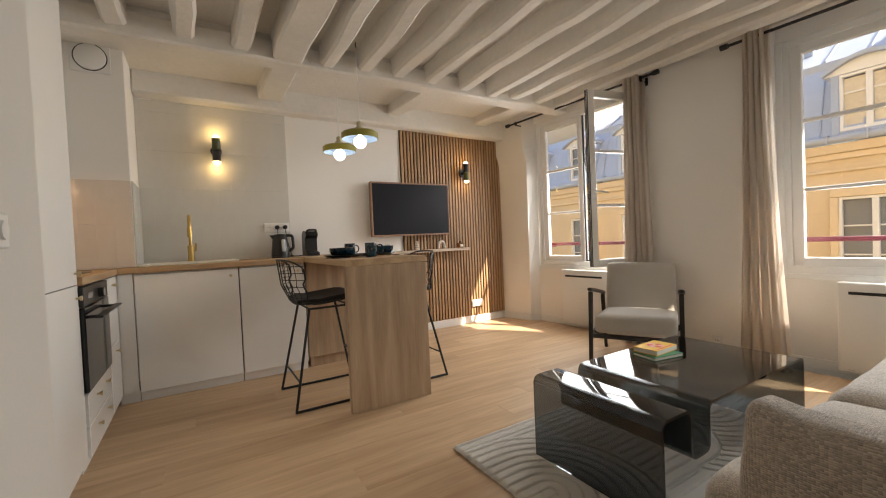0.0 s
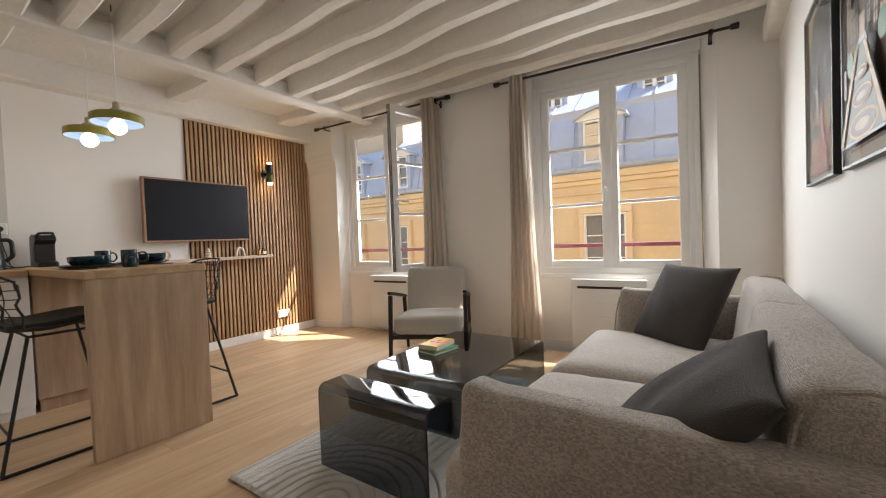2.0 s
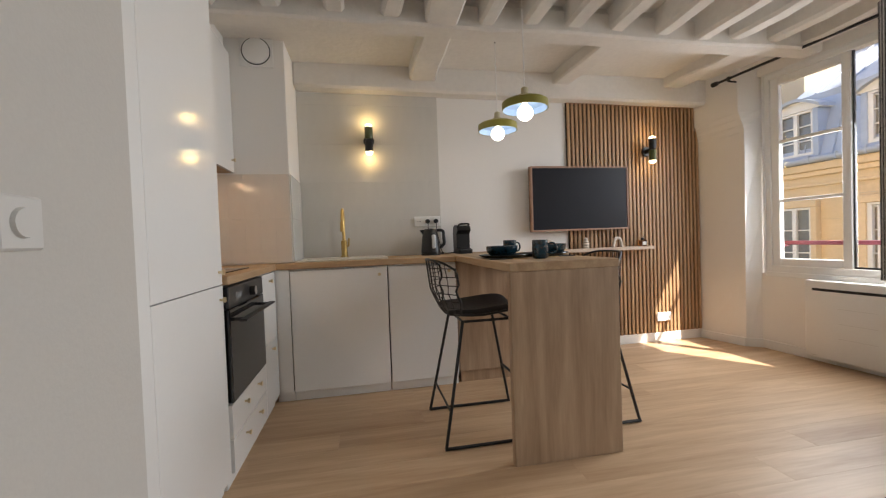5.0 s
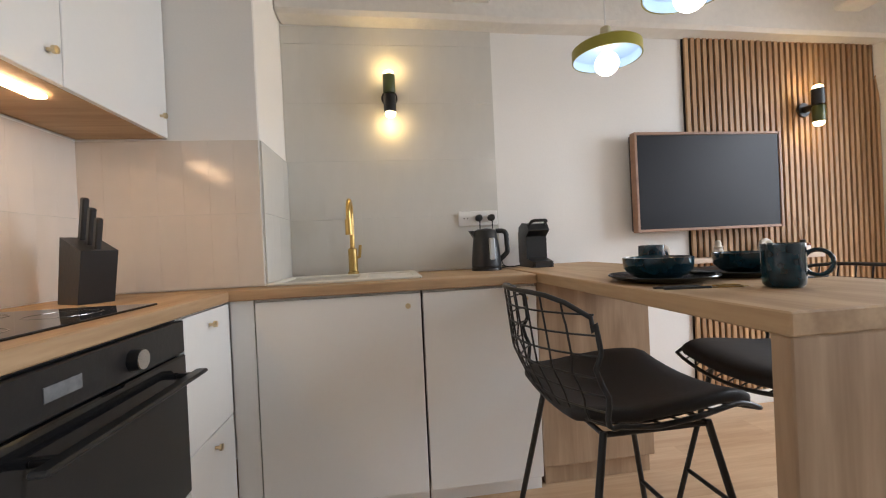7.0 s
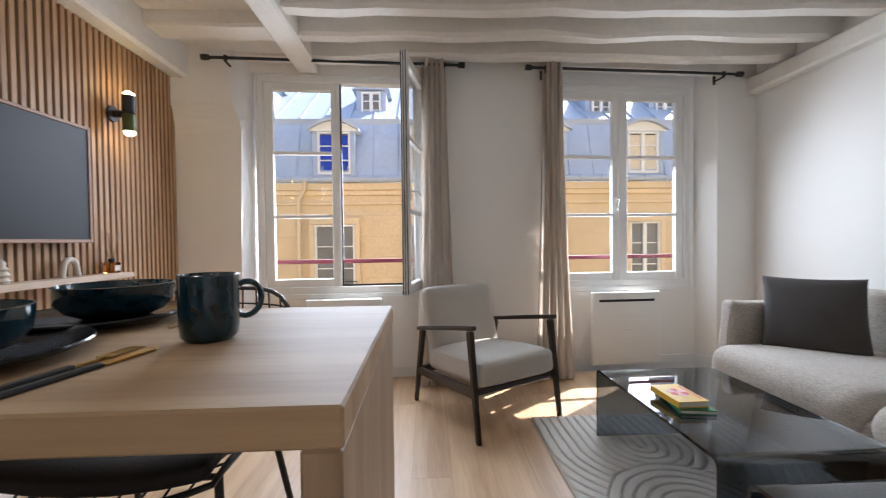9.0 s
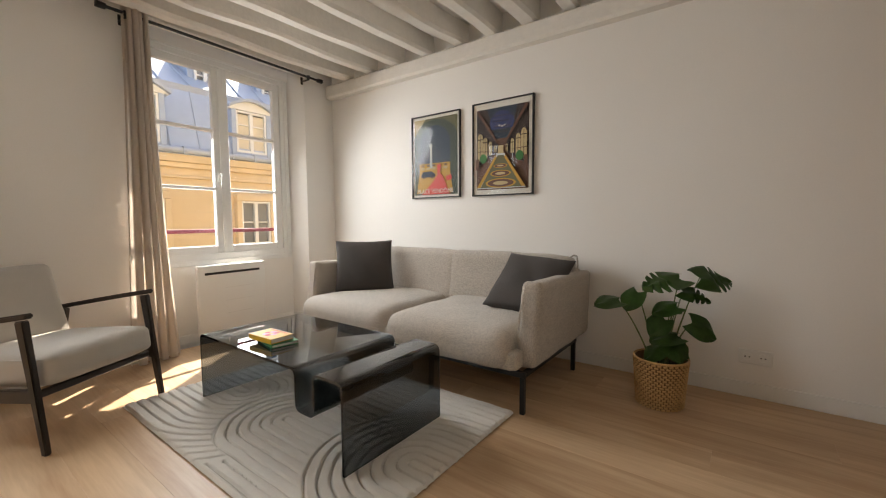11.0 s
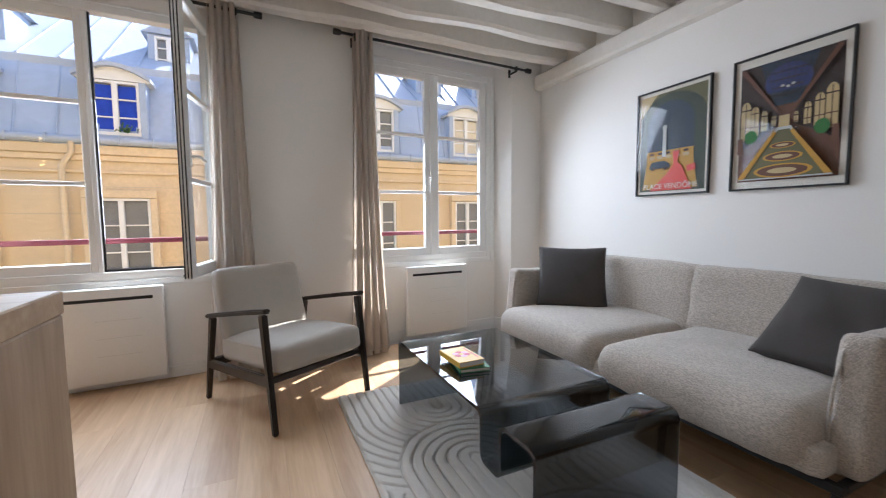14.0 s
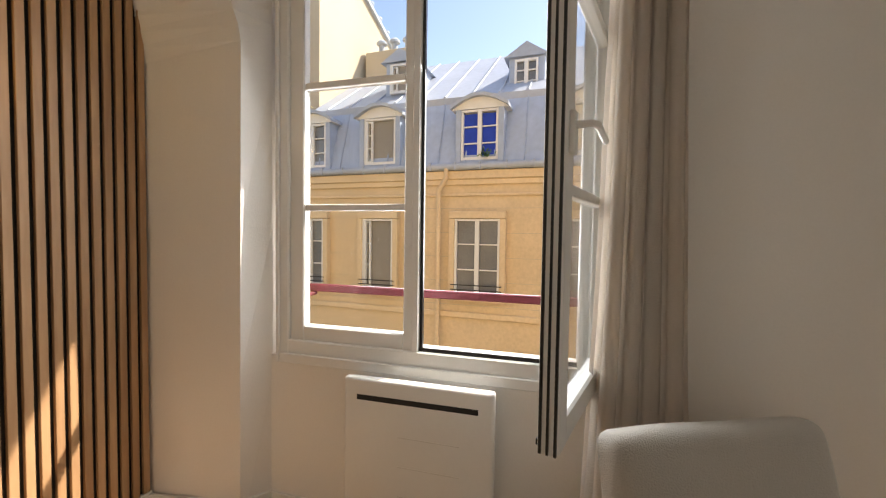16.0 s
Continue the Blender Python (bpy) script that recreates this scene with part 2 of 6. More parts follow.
PALEIN = material("pale_inside_paint", (0.34, 0.48, 0.66), 0.5, vary=0.02, bump=0.0)
BEIGEP = material("beige_lamp_cap", (0.55, 0.49, 0.33), 0.5, vary=0.04, bump=0.02)
BULB = glow("lit_bulb", (1.0, 0.96, 0.90), 2.2)
BULBW = glow("lit_warm_bulb", (1.0, 0.80, 0.42), 4.0)
# White plastic toned down, with the shade on the switch in its colour.
SWITCHP = material("shade_dimmed_switch_plastic", (0.64, 0.62, 0.58), 0.4, vary=0.01, bump=0.01)
LED = glow("led_strip", (1.0, 0.68, 0.38), 10.0)
TEAL = material("teal_glaze", (0.004, 0.026, 0.040), 0.16, vary=0.45, scale=14, grain=60, bump=0.04, clear=0.4)
PLATE = material("black_glaze", (0.010, 0.011, 0.014), 0.2, vary=0.3, bump=0.03)
SINKM = material("cream_composite_sink", (0.72, 0.69, 0.62), 0.4, vary=0.03, bump=0.03)
WICK = material("woven_rattan", (0.50, 0.30, 0.125), 0.6, vary=0.4, scale=20, grain=120, bump=0.5, per_object=0.5)
SOIL = material("potting_soil", (0.02, 0.014, 0.01), 1.0, vary=0.5, grain=80, bump=1.0)
BASKET = material("shaded_rattan_core", (0.17, 0.09, 0.035), 0.85, vary=0.3, grain=120, bump=0.4)
LEAF = material("monstera_leaf", (0.048, 0.112, 0.020), 0.35, vary=0.35, scale=10, grain=60, bump=0.15, per_object=0.5)
STEM = material("leaf_stem", (0.12, 0.17, 0.06), 0.5, vary=0.2, bump=0.05)
SOCK = material("white_socket_plastic", (0.82, 0.81, 0.78), 0.3, vary=0.01, bump=0.0)
HOLE = material("dark_hole", (0.02, 0.02, 0.02), 0.8, vary=0.1, bump=0.0)
PAPER = material("book_pages", (0.78, 0.74, 0.66), 0.9, vary=0.06, grain=300, bump=0.2)
YELLOW = material("yellow_cover", (0.72, 0.42, 0.03), 0.45, vary=0.04, bump=0.02)
GREEN = material("green_cover", (0.02, 0.19, 0.07), 0.45, vary=0.05, bump=0.02)
REDINK = material("red_print", (0.62, 0.05, 0.03), 0.5, vary=0.05, bump=0.0)
PINKINK = material("pink_print", (0.75, 0.33, 0.33), 0.5, vary=0.05, bump=0.0)
PORC = material("cream_ceramic", (0.62, 0.55, 0.46), 0.5, vary=0.06, bump=0.1)
AMBER = glassy("amber_glass", (0.55, 0.25, 0.08), 0.02)
REDIRON = material("red_guard_rail", (0.14, 0.018, 0.03), 0.5, vary=0.2, grain=90, bump=0.2)
STONE = material("ochre_limestone", (0.66, 0.52, 0.335), 0.9, vary=0.17, scale=1.2, grain=14, bump=0.3, per_object=0.4)
ZINC = material("grey_zinc_sheet", (0.38, 0.425, 0.495), 0.5, 0.0, vary=0.15, scale=1.2, grain=9, bump=0.1, per_object=0.4)
SLATE = material("blue_grey_zinc", (0.35, 0.42, 0.54), 0.55, vary=0.18, scale=1.1, grain=8, bump=0.15, per_object=0.4)
PLASTER = material("sand_plaster", (0.52, 0.44, 0.32), 0.95, vary=0.15, scale=0.7, grain=12, bump=0.3)
FARWIN = material("dark_far_glass", (0.17, 0.18, 0.19), 0.1, vary=0.3, scale=1.0, bump=0.0)
FARFRAME = material("white_far_frame", (0.72, 0.72, 0.70), 0.5, vary=0.05, bump=0.0)
DIMROOM = material("dim_far_room", (0.27, 0.25, 0.22), 0.9, vary=0.12, scale=1.5, bump=0.0)
CREAMCLOTH = material("cream_net_curtain", (0.62, 0.56, 0.44), 0.9, vary=0.2, scale=9, grain=30, bump=0.2)
BLUECLOTH = material("blue_curtain", (0.012, 0.05, 0.42), 0.8, vary=0.25, scale=6, bump=0.1)
ROADM = material("street_asphalt", (0.05, 0.05, 0.05), 0.9, vary=0.2, bump=0.3)


# ---- shape helpers ----
def part(name, bm, mat, parent=None, label="", smooth=None):
    """Links a bmesh as one mesh object under a thing or a part."""
    me = bpy.data.meshes.new(name)
    bmesh.ops.recalc_face_normals(bm, faces=bm.faces)
    bm.to_mesh(me)
    bm.free()
    me.materials.append(mat)
    if smooth is not None:
        me.shade_smooth()
        if smooth:
            me.set_sharp_from_angle(angle=radians(smooth))
    ob = new(name, me)
    ob.parent = parent
    if label:
        tagged(ob, label)
    return ob


def empty(name, m, label="", category="", group="", kind=""):
    ob = new(name)
    ob.empty_display_size = 0.1
    ob.matrix_basis = m
    return tagged(ob, label, category, group, kind)


def add_box(bm, x0, x1, y0, y1, z0, z1, bevel=0.0, m=None, seg=1):
    made = bmesh.ops.create_cube(bm, size=1.0, matrix=Matrix.Translation(((x0 + x1) / 2, (y0 + y1) / 2, (z0 + z1) / 2)) @ Matrix.Diagonal((abs(x1 - x0), abs(y1 - y0), abs(z1 - z0), 1)))
    verts = made["verts"]
    if bevel:
        edges = list({e for v in verts for e in v.link_edges})
        res = bmesh.ops.bevel(bm, geom=edges, offset=bevel, segments=seg, affect="EDGES", profile=0.5)
        verts = list({v for f in res["faces"] for v in f.verts} | {v for v in verts if v.is_valid})
    if m is not None:
        bmesh.ops.transform(bm, matrix=m, verts=verts)
    return bm


def box(x0, x1, y0, y1, z0, z1, bevel=0.003, m=None, seg=1):
    return add_box(bmesh.new(), x0, x1, y0, y1, z0, z1, bevel, m, seg)


def prism(points, lo, hi, axis="z"):
    """Extrudes a polygon given in two axes along the third."""
    bm = bmesh.new()
    at = {"z": lambda a, b, c: (a, b, c), "y": lambda a, b, c: (a, c, b), "x": lambda a, b, c: (c, a, b)}[axis]
    low, high = [bm.verts.new(at(a, b, lo)) for a, b in points], [bm.verts.new(at(a, b, hi)) for a, b in points]
    n = len(points)
    bm.faces.new(low), bm.faces.new(high[::-1])
    for i in range(n):
        bm.faces.new((low[i], high[i], high[(i + 1) % n], low[(i + 1) % n]))
    return bm


def add_lathe(bm, profile, seg=28, m=None):
    """Turns a profile of (radius, height) about z."""
    rings = []
    for r, z in profile:
        if r < 1e-5:
            rings.append([bm.verts.new((0, 0, z))])
        else:
            rings.append([bm.verts.new((r * math.cos(2 * math.pi * i / seg), r * math.sin(2 * math.pi * i / seg), z)) for i in range(seg)])
    for a, b in zip(rings, rings[1:]):
        for i in range(seg):
            j = (i + 1) % seg
            if len(a) == 1 and len(b) > 1:
                bm.faces.new((a[0], b[i], b[j]))
            elif len(b) == 1 and len(a) > 1:
                bm.faces.new((a[i], b[0], a[j]))
            elif len(a) > 1:
                bm.faces.new((a[i], b[i], b[j], a[j]))
    if m is not None:
        bmesh.ops.transform(bm, matrix=m, verts=[v for r in rings for v in r])
    return bm


def lathe(profile, seg=28, m=None):
    return add_lathe(bmesh.new(), profile, seg, m)


def add_tube(bm, points, r, seg=8, closed=False):
    """A round rod along a line of points."""
    pts = [Vector(p) for p in points]
    n = len(pts)
    rings = []
    up = None
    for i, p in enumerate(pts):
        a, b = (pts[i - 1], pts[(i + 1) % n]) if closed else (pts[max(i - 1, 0)], pts[min(i + 1, n - 1)])
        d = (b - a).normalized()
        if up is None:
            up = d.orthogonal().normalized()
        up = (up - d * up.dot(d))
        up = up.normalized() if up.length > 1e-6 else d.orthogonal().normalized()
        side = d.cross(up)
        rr = r[i] if isinstance(r, (list, tuple)) else r
        rings.append([bm.verts.new(p + (up * math.cos(2 * math.pi * k / seg) + side * math.sin(2 * math.pi * k / seg)) * rr) for k in range(seg)])
    for i in range(n if closed else n - 1):
        a, b = rings[i], rings[(i + 1) % n]
        for k in range(seg):
            bm.faces.new((a[k], a[(k + 1) % seg], b[(k + 1) % seg], b[k]))
    if not closed:
        bm.faces.new(rings[0][::-1]), bm.faces.new(rings[-1])
    return bm


def tube(points, r, seg=8, closed=False):
    return add_tube(bmesh.new(), points, r, seg, closed)


def rounded(points, r, n=5):
    """A polyline with its inner corners rounded."""
    out = [Vector(points[0])]
    for a, b, c in zip(points, points[1:], points[2:]):
        a, b, c = Vector(a), Vector(b), Vector(c)
        d1, d2 = (a - b).normalized(), (c - b).normalized()
        half = d1.angle(d2) / 2
        t = min(r / math.tan(half), (a - b).length * 0.49, (c - b).length * 0.49)
        p, q = b + d1 * t, b + d2 * t
        for i in range(n + 1):
            s = i / n
            out.append((1 - s) ** 2 * p + 2 * s * (1 - s) * b + s ** 2 * q)
    out.append(Vector(points[-1]))
    return out


def ribbon(line, thick, lo, hi):
    """A bent sheet: a line in x and z, given thickness, drawn along y."""
    pts = [Vector(p) for p in line]
    left, right = [], []
    for i, p in enumerate(pts):
        d = (pts[min(i + 1, len(pts) - 1)] - pts[max(i - 1, 0)]).normalized()
        n = Vector((-d.y, d.x))
        left.append(p + n * thick / 2), right.append(p - n * thick / 2)
    return prism([tuple(p) for p in left + right[::-1]], lo, hi, "y")


def soft_box(sx, sy, sz, r, cuts=18, crown=0.0, wrinkle=0.0, seed=0, m=None):
    """An upholstered block with edges of radius r, crowned faces and slight unevenness."""
    bm = bmesh.new()
    bmesh.ops.create_cube(bm, size=2.0)
    bmesh.ops.subdivide_edges(bm, edges=bm.edges[:], cuts=cuts, use_grid_fill=True)
    half = Vector((sx / 2, sy / 2, sz / 2))
    rr = min(r, half.x, half.y, half.z)
    for v in bm.verts:
        c = v.co
        full = Vector([math.copysign(1 - (1 - min(1, abs(c[i]))) ** 1.6, c[i]) * half[i] for i in range(3)])
        inner = Vector([max(-half[i] + rr, min(half[i] - rr, full[i])) for i in range(3)])
        d = full - inner
        p = inner + d.normalized() * rr if d.length > 1e-6 else full
        a, b, e = p.x / half.x, p.y / half.y, p.z / half.z
        p.z += crown * e * max(0, 1 - a ** 4) * max(0, 1 - b ** 4)
        if wrinkle:
            p += d.normalized() * wrinkle * noise.fractal(p * 7 + Vector((seed * 7.1, seed * 3.3, 0)), 0.8, 2.0, 4)
        v.co = p
    if m is not None:
        bmesh.ops.transform(bm, matrix=m, verts=bm.verts[:])
    return bm


def lumpy(x0, x1, y0, y1, z0, z1, amount=0.012, step=0.12, seed=0, bevel=0.015):
    """A hand-hewn beam: a box cut into short lengths, its faces uneven."""
    bm = box(x0, x1, y0, y1, z0, z1, bevel)
    along_y = (y1 - y0) > (x1 - x0)
    lo, hi = (y0, y1) if along_y else (x0, x1)
    k = int((hi - lo) / step)
    for i in range(1, k):
        c = lo + (hi - lo) * i / k
        co, no = ((0, c, 0), (0, 1, 0)) if along_y else ((c, 0, 0), (1, 0, 0))
        bmesh.ops.bisect_plane(bm, geom=bm.verts[:] + bm.edges[:] + bm.faces[:], plane_co=co, plane_no=no)
    for v in bm.verts:
        p = v.co * 2.3 + Vector((seed * 5.7, seed * 2.9, seed))
        d = Vector((noise.noise(p), noise.noise(p + Vector((9, 3, 1))), noise.noise(p + Vector((4, 8, 2)))))
        if along_y:
            d.y = 0
        else:
            d.x = 0
        v.co += d * amount * 2
    return bm


# ---- the room ----
NY, SY, WX = 3.93, -0.625, -0.47
floor = tagged(part("floor", box(-1.2, 3.72, -0.8, 4.1, -0.12, -0.012, 0), GROUT), "light oak plank floor", "floor", kind="structure")
north = tagged(part("wall_north", box(-1.2, 3.72, NY, NY + 0.2, -0.1, 2.75, 0), WALL), "plain white painted wall behind kitchen and television", "wall", kind="structure")
tagged(part("wall_south", box(-1.2, 3.86, SY - 0.2, SY, -0.1, 2.75, 0), WALL), "plain white painted wall behind the sofa", "wall", kind="structure")
west = tagged(part("wall_west", box(-0.75, WX - 0.025, SY - 0.1, 0.76, -0.1, 2.75, 0), WALL), "white wall clad with oak slats", "wall", kind="structure")
tagged(part("wall_west_pier", box(-0.85, -0.33, 0.74, 1.52, -0.1, 2.75, 0.006), PIER), "wall pier coloured light grey for its shade, with a light switch", "wall", kind="structure")
tagged(part("wall_kitchen", box(-1.22, -1.02, 1.4, 4.0, -0.1, 2.75, 0), WALL), "white wall behind the kitchen units", "wall", kind="structure")
tagged(part("wall_chase", box(-1.02, -0.315, 3.475, NY - 0.002, 0.9, 2.62, 0.005), WALL), "white boxed duct above the worktop corner", "wall", kind="structure")

# Window wall with two splayed niches.
def wall_piece(name, bm, label):
    ob = tagged(part(name, bm, WALL), label, "wall", kind="structure")
    ob.matrix_basis = WM
    return ob


wall_piece("wall_east_middle", prism([(0, -1.45), (0, -2.31), (0.165, -2.415), (0.22, -2.415), (0.22, -1.362), (0.12, -1.362)], -0.1, 2.75), "white wall pier between the two windows")
wall_piece("wall_east_south", prism([(0, -3.80), (0, -4.5), (0.22, -4.5), (0.22, -3.712), (0.165, -3.712)], -0.1, 2.75), "white wall pier beside the sofa")
wall_piece("wall_east_sill_north", box(0.115, 0.22, -1.363, -0.06, -0.1, 0.665, 0), "white wall under the open window")
wall_piece("wall_east_sill_south", box(0.152, 0.22, -3.715, -2.41, -0.1, 0.665, 0), "white wall under the closed window")
wall_piece("wall_east_lintel_north", box(0.105, 0.22, -1.363, -0.04, 2.37, 2.75, 0), "white wall above the open window")
wall_piece("wall_east_lintel_south", box(0.142, 0.22, -3.715, -2.41, 2.37, 2.75, 0), "white wall above the closed window")
# The corner pier leans out above head height.
pier = prism([(-0.055, 0.50), (0.0, 0.0), (0.12, -0.075), (0.22, -0.075), (0.22, 0.50)], -0.1, 2.75)
for h in (0.6, 1.2, 1.84, 1.91, 1.97, 2.03, 2.09, 2.15):
    bmesh.ops.bisect_plane(pier, geom=pier.verts[:] + pier.edges[:] + pier.faces[:], plane_co=(0, 0, h), plane_no=(0, 0, 1))
for v in pier.verts:
    s = min(1, max(0, (v.co.z - 1.91) / 0.22))
    s = s * s * (3 - 2 * s)
    if v.co.x < 0.1:
        if v.co.y > 0.2:
            v.co.x -= 0.055 * min(1, max(0, (v.co.z - 1.84) / 0.24))
        else:
            lean = 0.048 * min(1.91, v.co.z) / 1.91
            v.co.y += 0.002 - lean + 0.060 * s
            v.co.x += 0.016 - lean * 0.75
wall_piece("wall_corner_pier", pier, "uneven white corner pier beside the slatted wall")


def baseboard(name, bm, m=None):
    ob = tagged(part(name, bm, TRIM), "white painted baseboard", "baseboard", kind="structure")
    if m is not None:
        ob.matrix_basis = m


baseboard("baseboard_south", box(WX, 3.72, SY, SY + 0.014, 0, 0.085, 0.003))
baseboard("baseboard_north", box(1.38, 3.43, NY - 0.022, NY, 0, 0.085, 0.003))
baseboard("baseboard_west", box(WX - 0.024, WX + 0.004, SY + 0.015, 0.30, 0, 0.03, 0.003))
baseboard("baseboard_sill_north", box(0.103, 0.115, -1.35, -0.08, 0, 0.075, 0.002), WM)
baseboard("baseboard_sill_south", box(0.140, 0.152, -3.70, -2.42, 0, 0.075, 0.002), WM)
baseboard("baseboard_pier_middle", box(-0.012, 0, -2.31, -1.45, 0, 0.075, 0.002), WM)
baseboard("baseboard_pier_south", box(-0.012, 0, -4.06, -3.80, 0, 0.075, 0.002), WM)
baseboard("baseboard_reveal", prism([(0.150, -3.705), (0.150, -3.721), (-0.002, -3.802), (-0.012, -3.79)], 0, 0.075), WM)
baseboard("baseboard_corner_pier", prism([(-0.055, 0.40), (-0.068, 0.40), (0.004, 0.004), (0.118, -0.09), (0.12, -0.075), (0.016, 0.016)], 0, 0.075), WM)

# Ceiling with old painted joists.
ceil = bmesh.new()
add_box(ceil, -1.3, 3.75, -0.8, 2.97, 2.56, 2.75)
add_box(ceil, -1.3, 3.75, 2.97, 4.1, 2.475, 2.75)
tagged(part("ceiling", ceil, CEIL), "white painted ceiling between old joists", "ceiling", kind="structure")
# each joist's place at the header and at the sofa wall
joists = ((3.46, 3.43), (3.155, 3.09), (2.84, 2.755), (2.56, 2.43), (2.245, 2.09), (1.89, 1.765), (1.58, 1.47), (1.27, 1.18), (0.985, 0.92),
          (0.40, 0.36), (0.06, 0.02), (-0.28, -0.33), (-0.63, -0.68))
for i, (jn, js) in enumerate(joists):
    bm = lumpy(-0.060, 0.060, SY - 0.05, 3.02, 2.405, 2.60, 0.015, 0.2, i, 0.02)
    for v in bm.verts:
        v.co.x += js + (jn - js) * (v.co.y + 0.56) / 3.53
    tagged(part("ceiling_joist_%d" % (i + 1), bm, CEIL, smooth=40), "uneven white painted timber joist", "joist", kind="structure")
bm = lumpy(0.59, 0.80, SY - 0.05, NY - 0.1, 2.375, 2.60, 0.014, 0.22, 30)
tagged(part("main_beam", bm, CEIL, smooth=40), "thick white painted main beam", "beam", kind="structure")
tagged(part("header_beam", lumpy(-1.1, 3.62, 2.94, 3.10, 2.365, 2.52, 0.008, 0.25, 31), CEIL, smooth=40), "white header beam that carries the joists", "beam", kind="structure")
for i, (a, b) in enumerate(((1.86, 2.02), (2.96, 3.16))):
    tagged(part("short_beam_%d" % (i + 1), lumpy(a, b, 3.05, 3.84, 2.385, 2.53, 0.008, 0.2, 40 + i), CEIL, smooth=40), "short white painted beam", "beam", kind="structure")
bm = lumpy(-0.32, 3.62, 3.80, NY + 0.05, 2.27, 2.53, 0.004, 0.4, 50, 0.02)
for v in bm.verts:
    v.co.z -= 0.013 * (v.co.x - 1.5)
tagged(part("soffit_beam", bm, CEIL, smooth=40), "white beam along the kitchen wall", "beam", kind="structure")
tagged(part("cornice_beam", lumpy(WX - 0.1, 3.9, SY - 0.05, SY + 0.085, 2.265, 2.40, 0.003, 0.5, 51, 0.018), CEIL, smooth=40), "white boxed beam along the sofa wall", "beam", kind="structure")
bm = lumpy(0.0, 0.10, -4.4, 0.3, 2.44, 2.6, 0.005, 0.4, 52)
wall_beam = tagged(part("wall_plate_beam", bm, CEIL, smooth=40), "white wall plate above the windows", "beam", kind="structure")
wall_beam.matrix_basis = WM


# ---- windows ----
def sash(name, parent, w, h, m, handle_at, label):
    """One casement: rim, two glazing bars, three panes, a handle. Local x across its thickness, y along its width."""
    bm = bmesh.new()
    st, th = 0.068, 0.046
    add_box(bm, 0, th, 0, st, 0, h, 0.006)
    add_box(bm, 0, th, w - st, w, 0, h, 0.006)
    add_box(bm, 0.001, th - 0.001, st - 0.004, w - st + 0.004, 0, st, 0.006)
    add_box(bm, 0.001, th - 0.001, st - 0.004, w - st + 0.004, h - st, h, 0.006)
    ob = part(name, bm, PVC, parent, label)
    ob.matrix_basis = m
    g0, g1 = st, h - st
    cuts = [g0, g0 + (g1 - g0) * 0.335, g0 + (g1 - g0) * 0.672, g1]
    for c in cuts[1:3]:
        part("glazing_bar", box(0.006, th - 0.006, st, w - st, c - 0.013, c + 0.013, 0.003), PVC, ob)
    for a, b in zip(cuts, cuts[1:]):
        p = part("pane", box(0.026, 0.030, st - 0.004, w - st + 0.004, a, b, 0), GLASS, ob)
        p.visible_shadow = False
    part("seal", box(th, th + 0.006, 0.012, w - 0.012, 0.012, 0.026, 0.001), BLKPL, ob, "black rubber seal")
    if handle_at is not None:
        hb = bmesh.new()
        add_box(hb, -0.012, 0.002, handle_at - 0.014, handle_at + 0.014, h * 0.39, h * 0.39 + 0.09, 0.004)
        add_tube(hb, rounded([(-0.008, handle_at, h * 0.39 + 0.06), (-0.05, handle_at, h * 0.39 + 0.06), (-0.05, handle_at + (0.11 if handle_at < w / 2 else -0.11) * (1 if m.to_euler().z > 0.5 else 0.12), h * 0.39 + 0.045 - (0 if m.to_euler().z > 0.5 else 0.11))], 0.02), 0.008)
        part("handle", hb, TRIM, ob, "white lever handle", 40)
    return ob


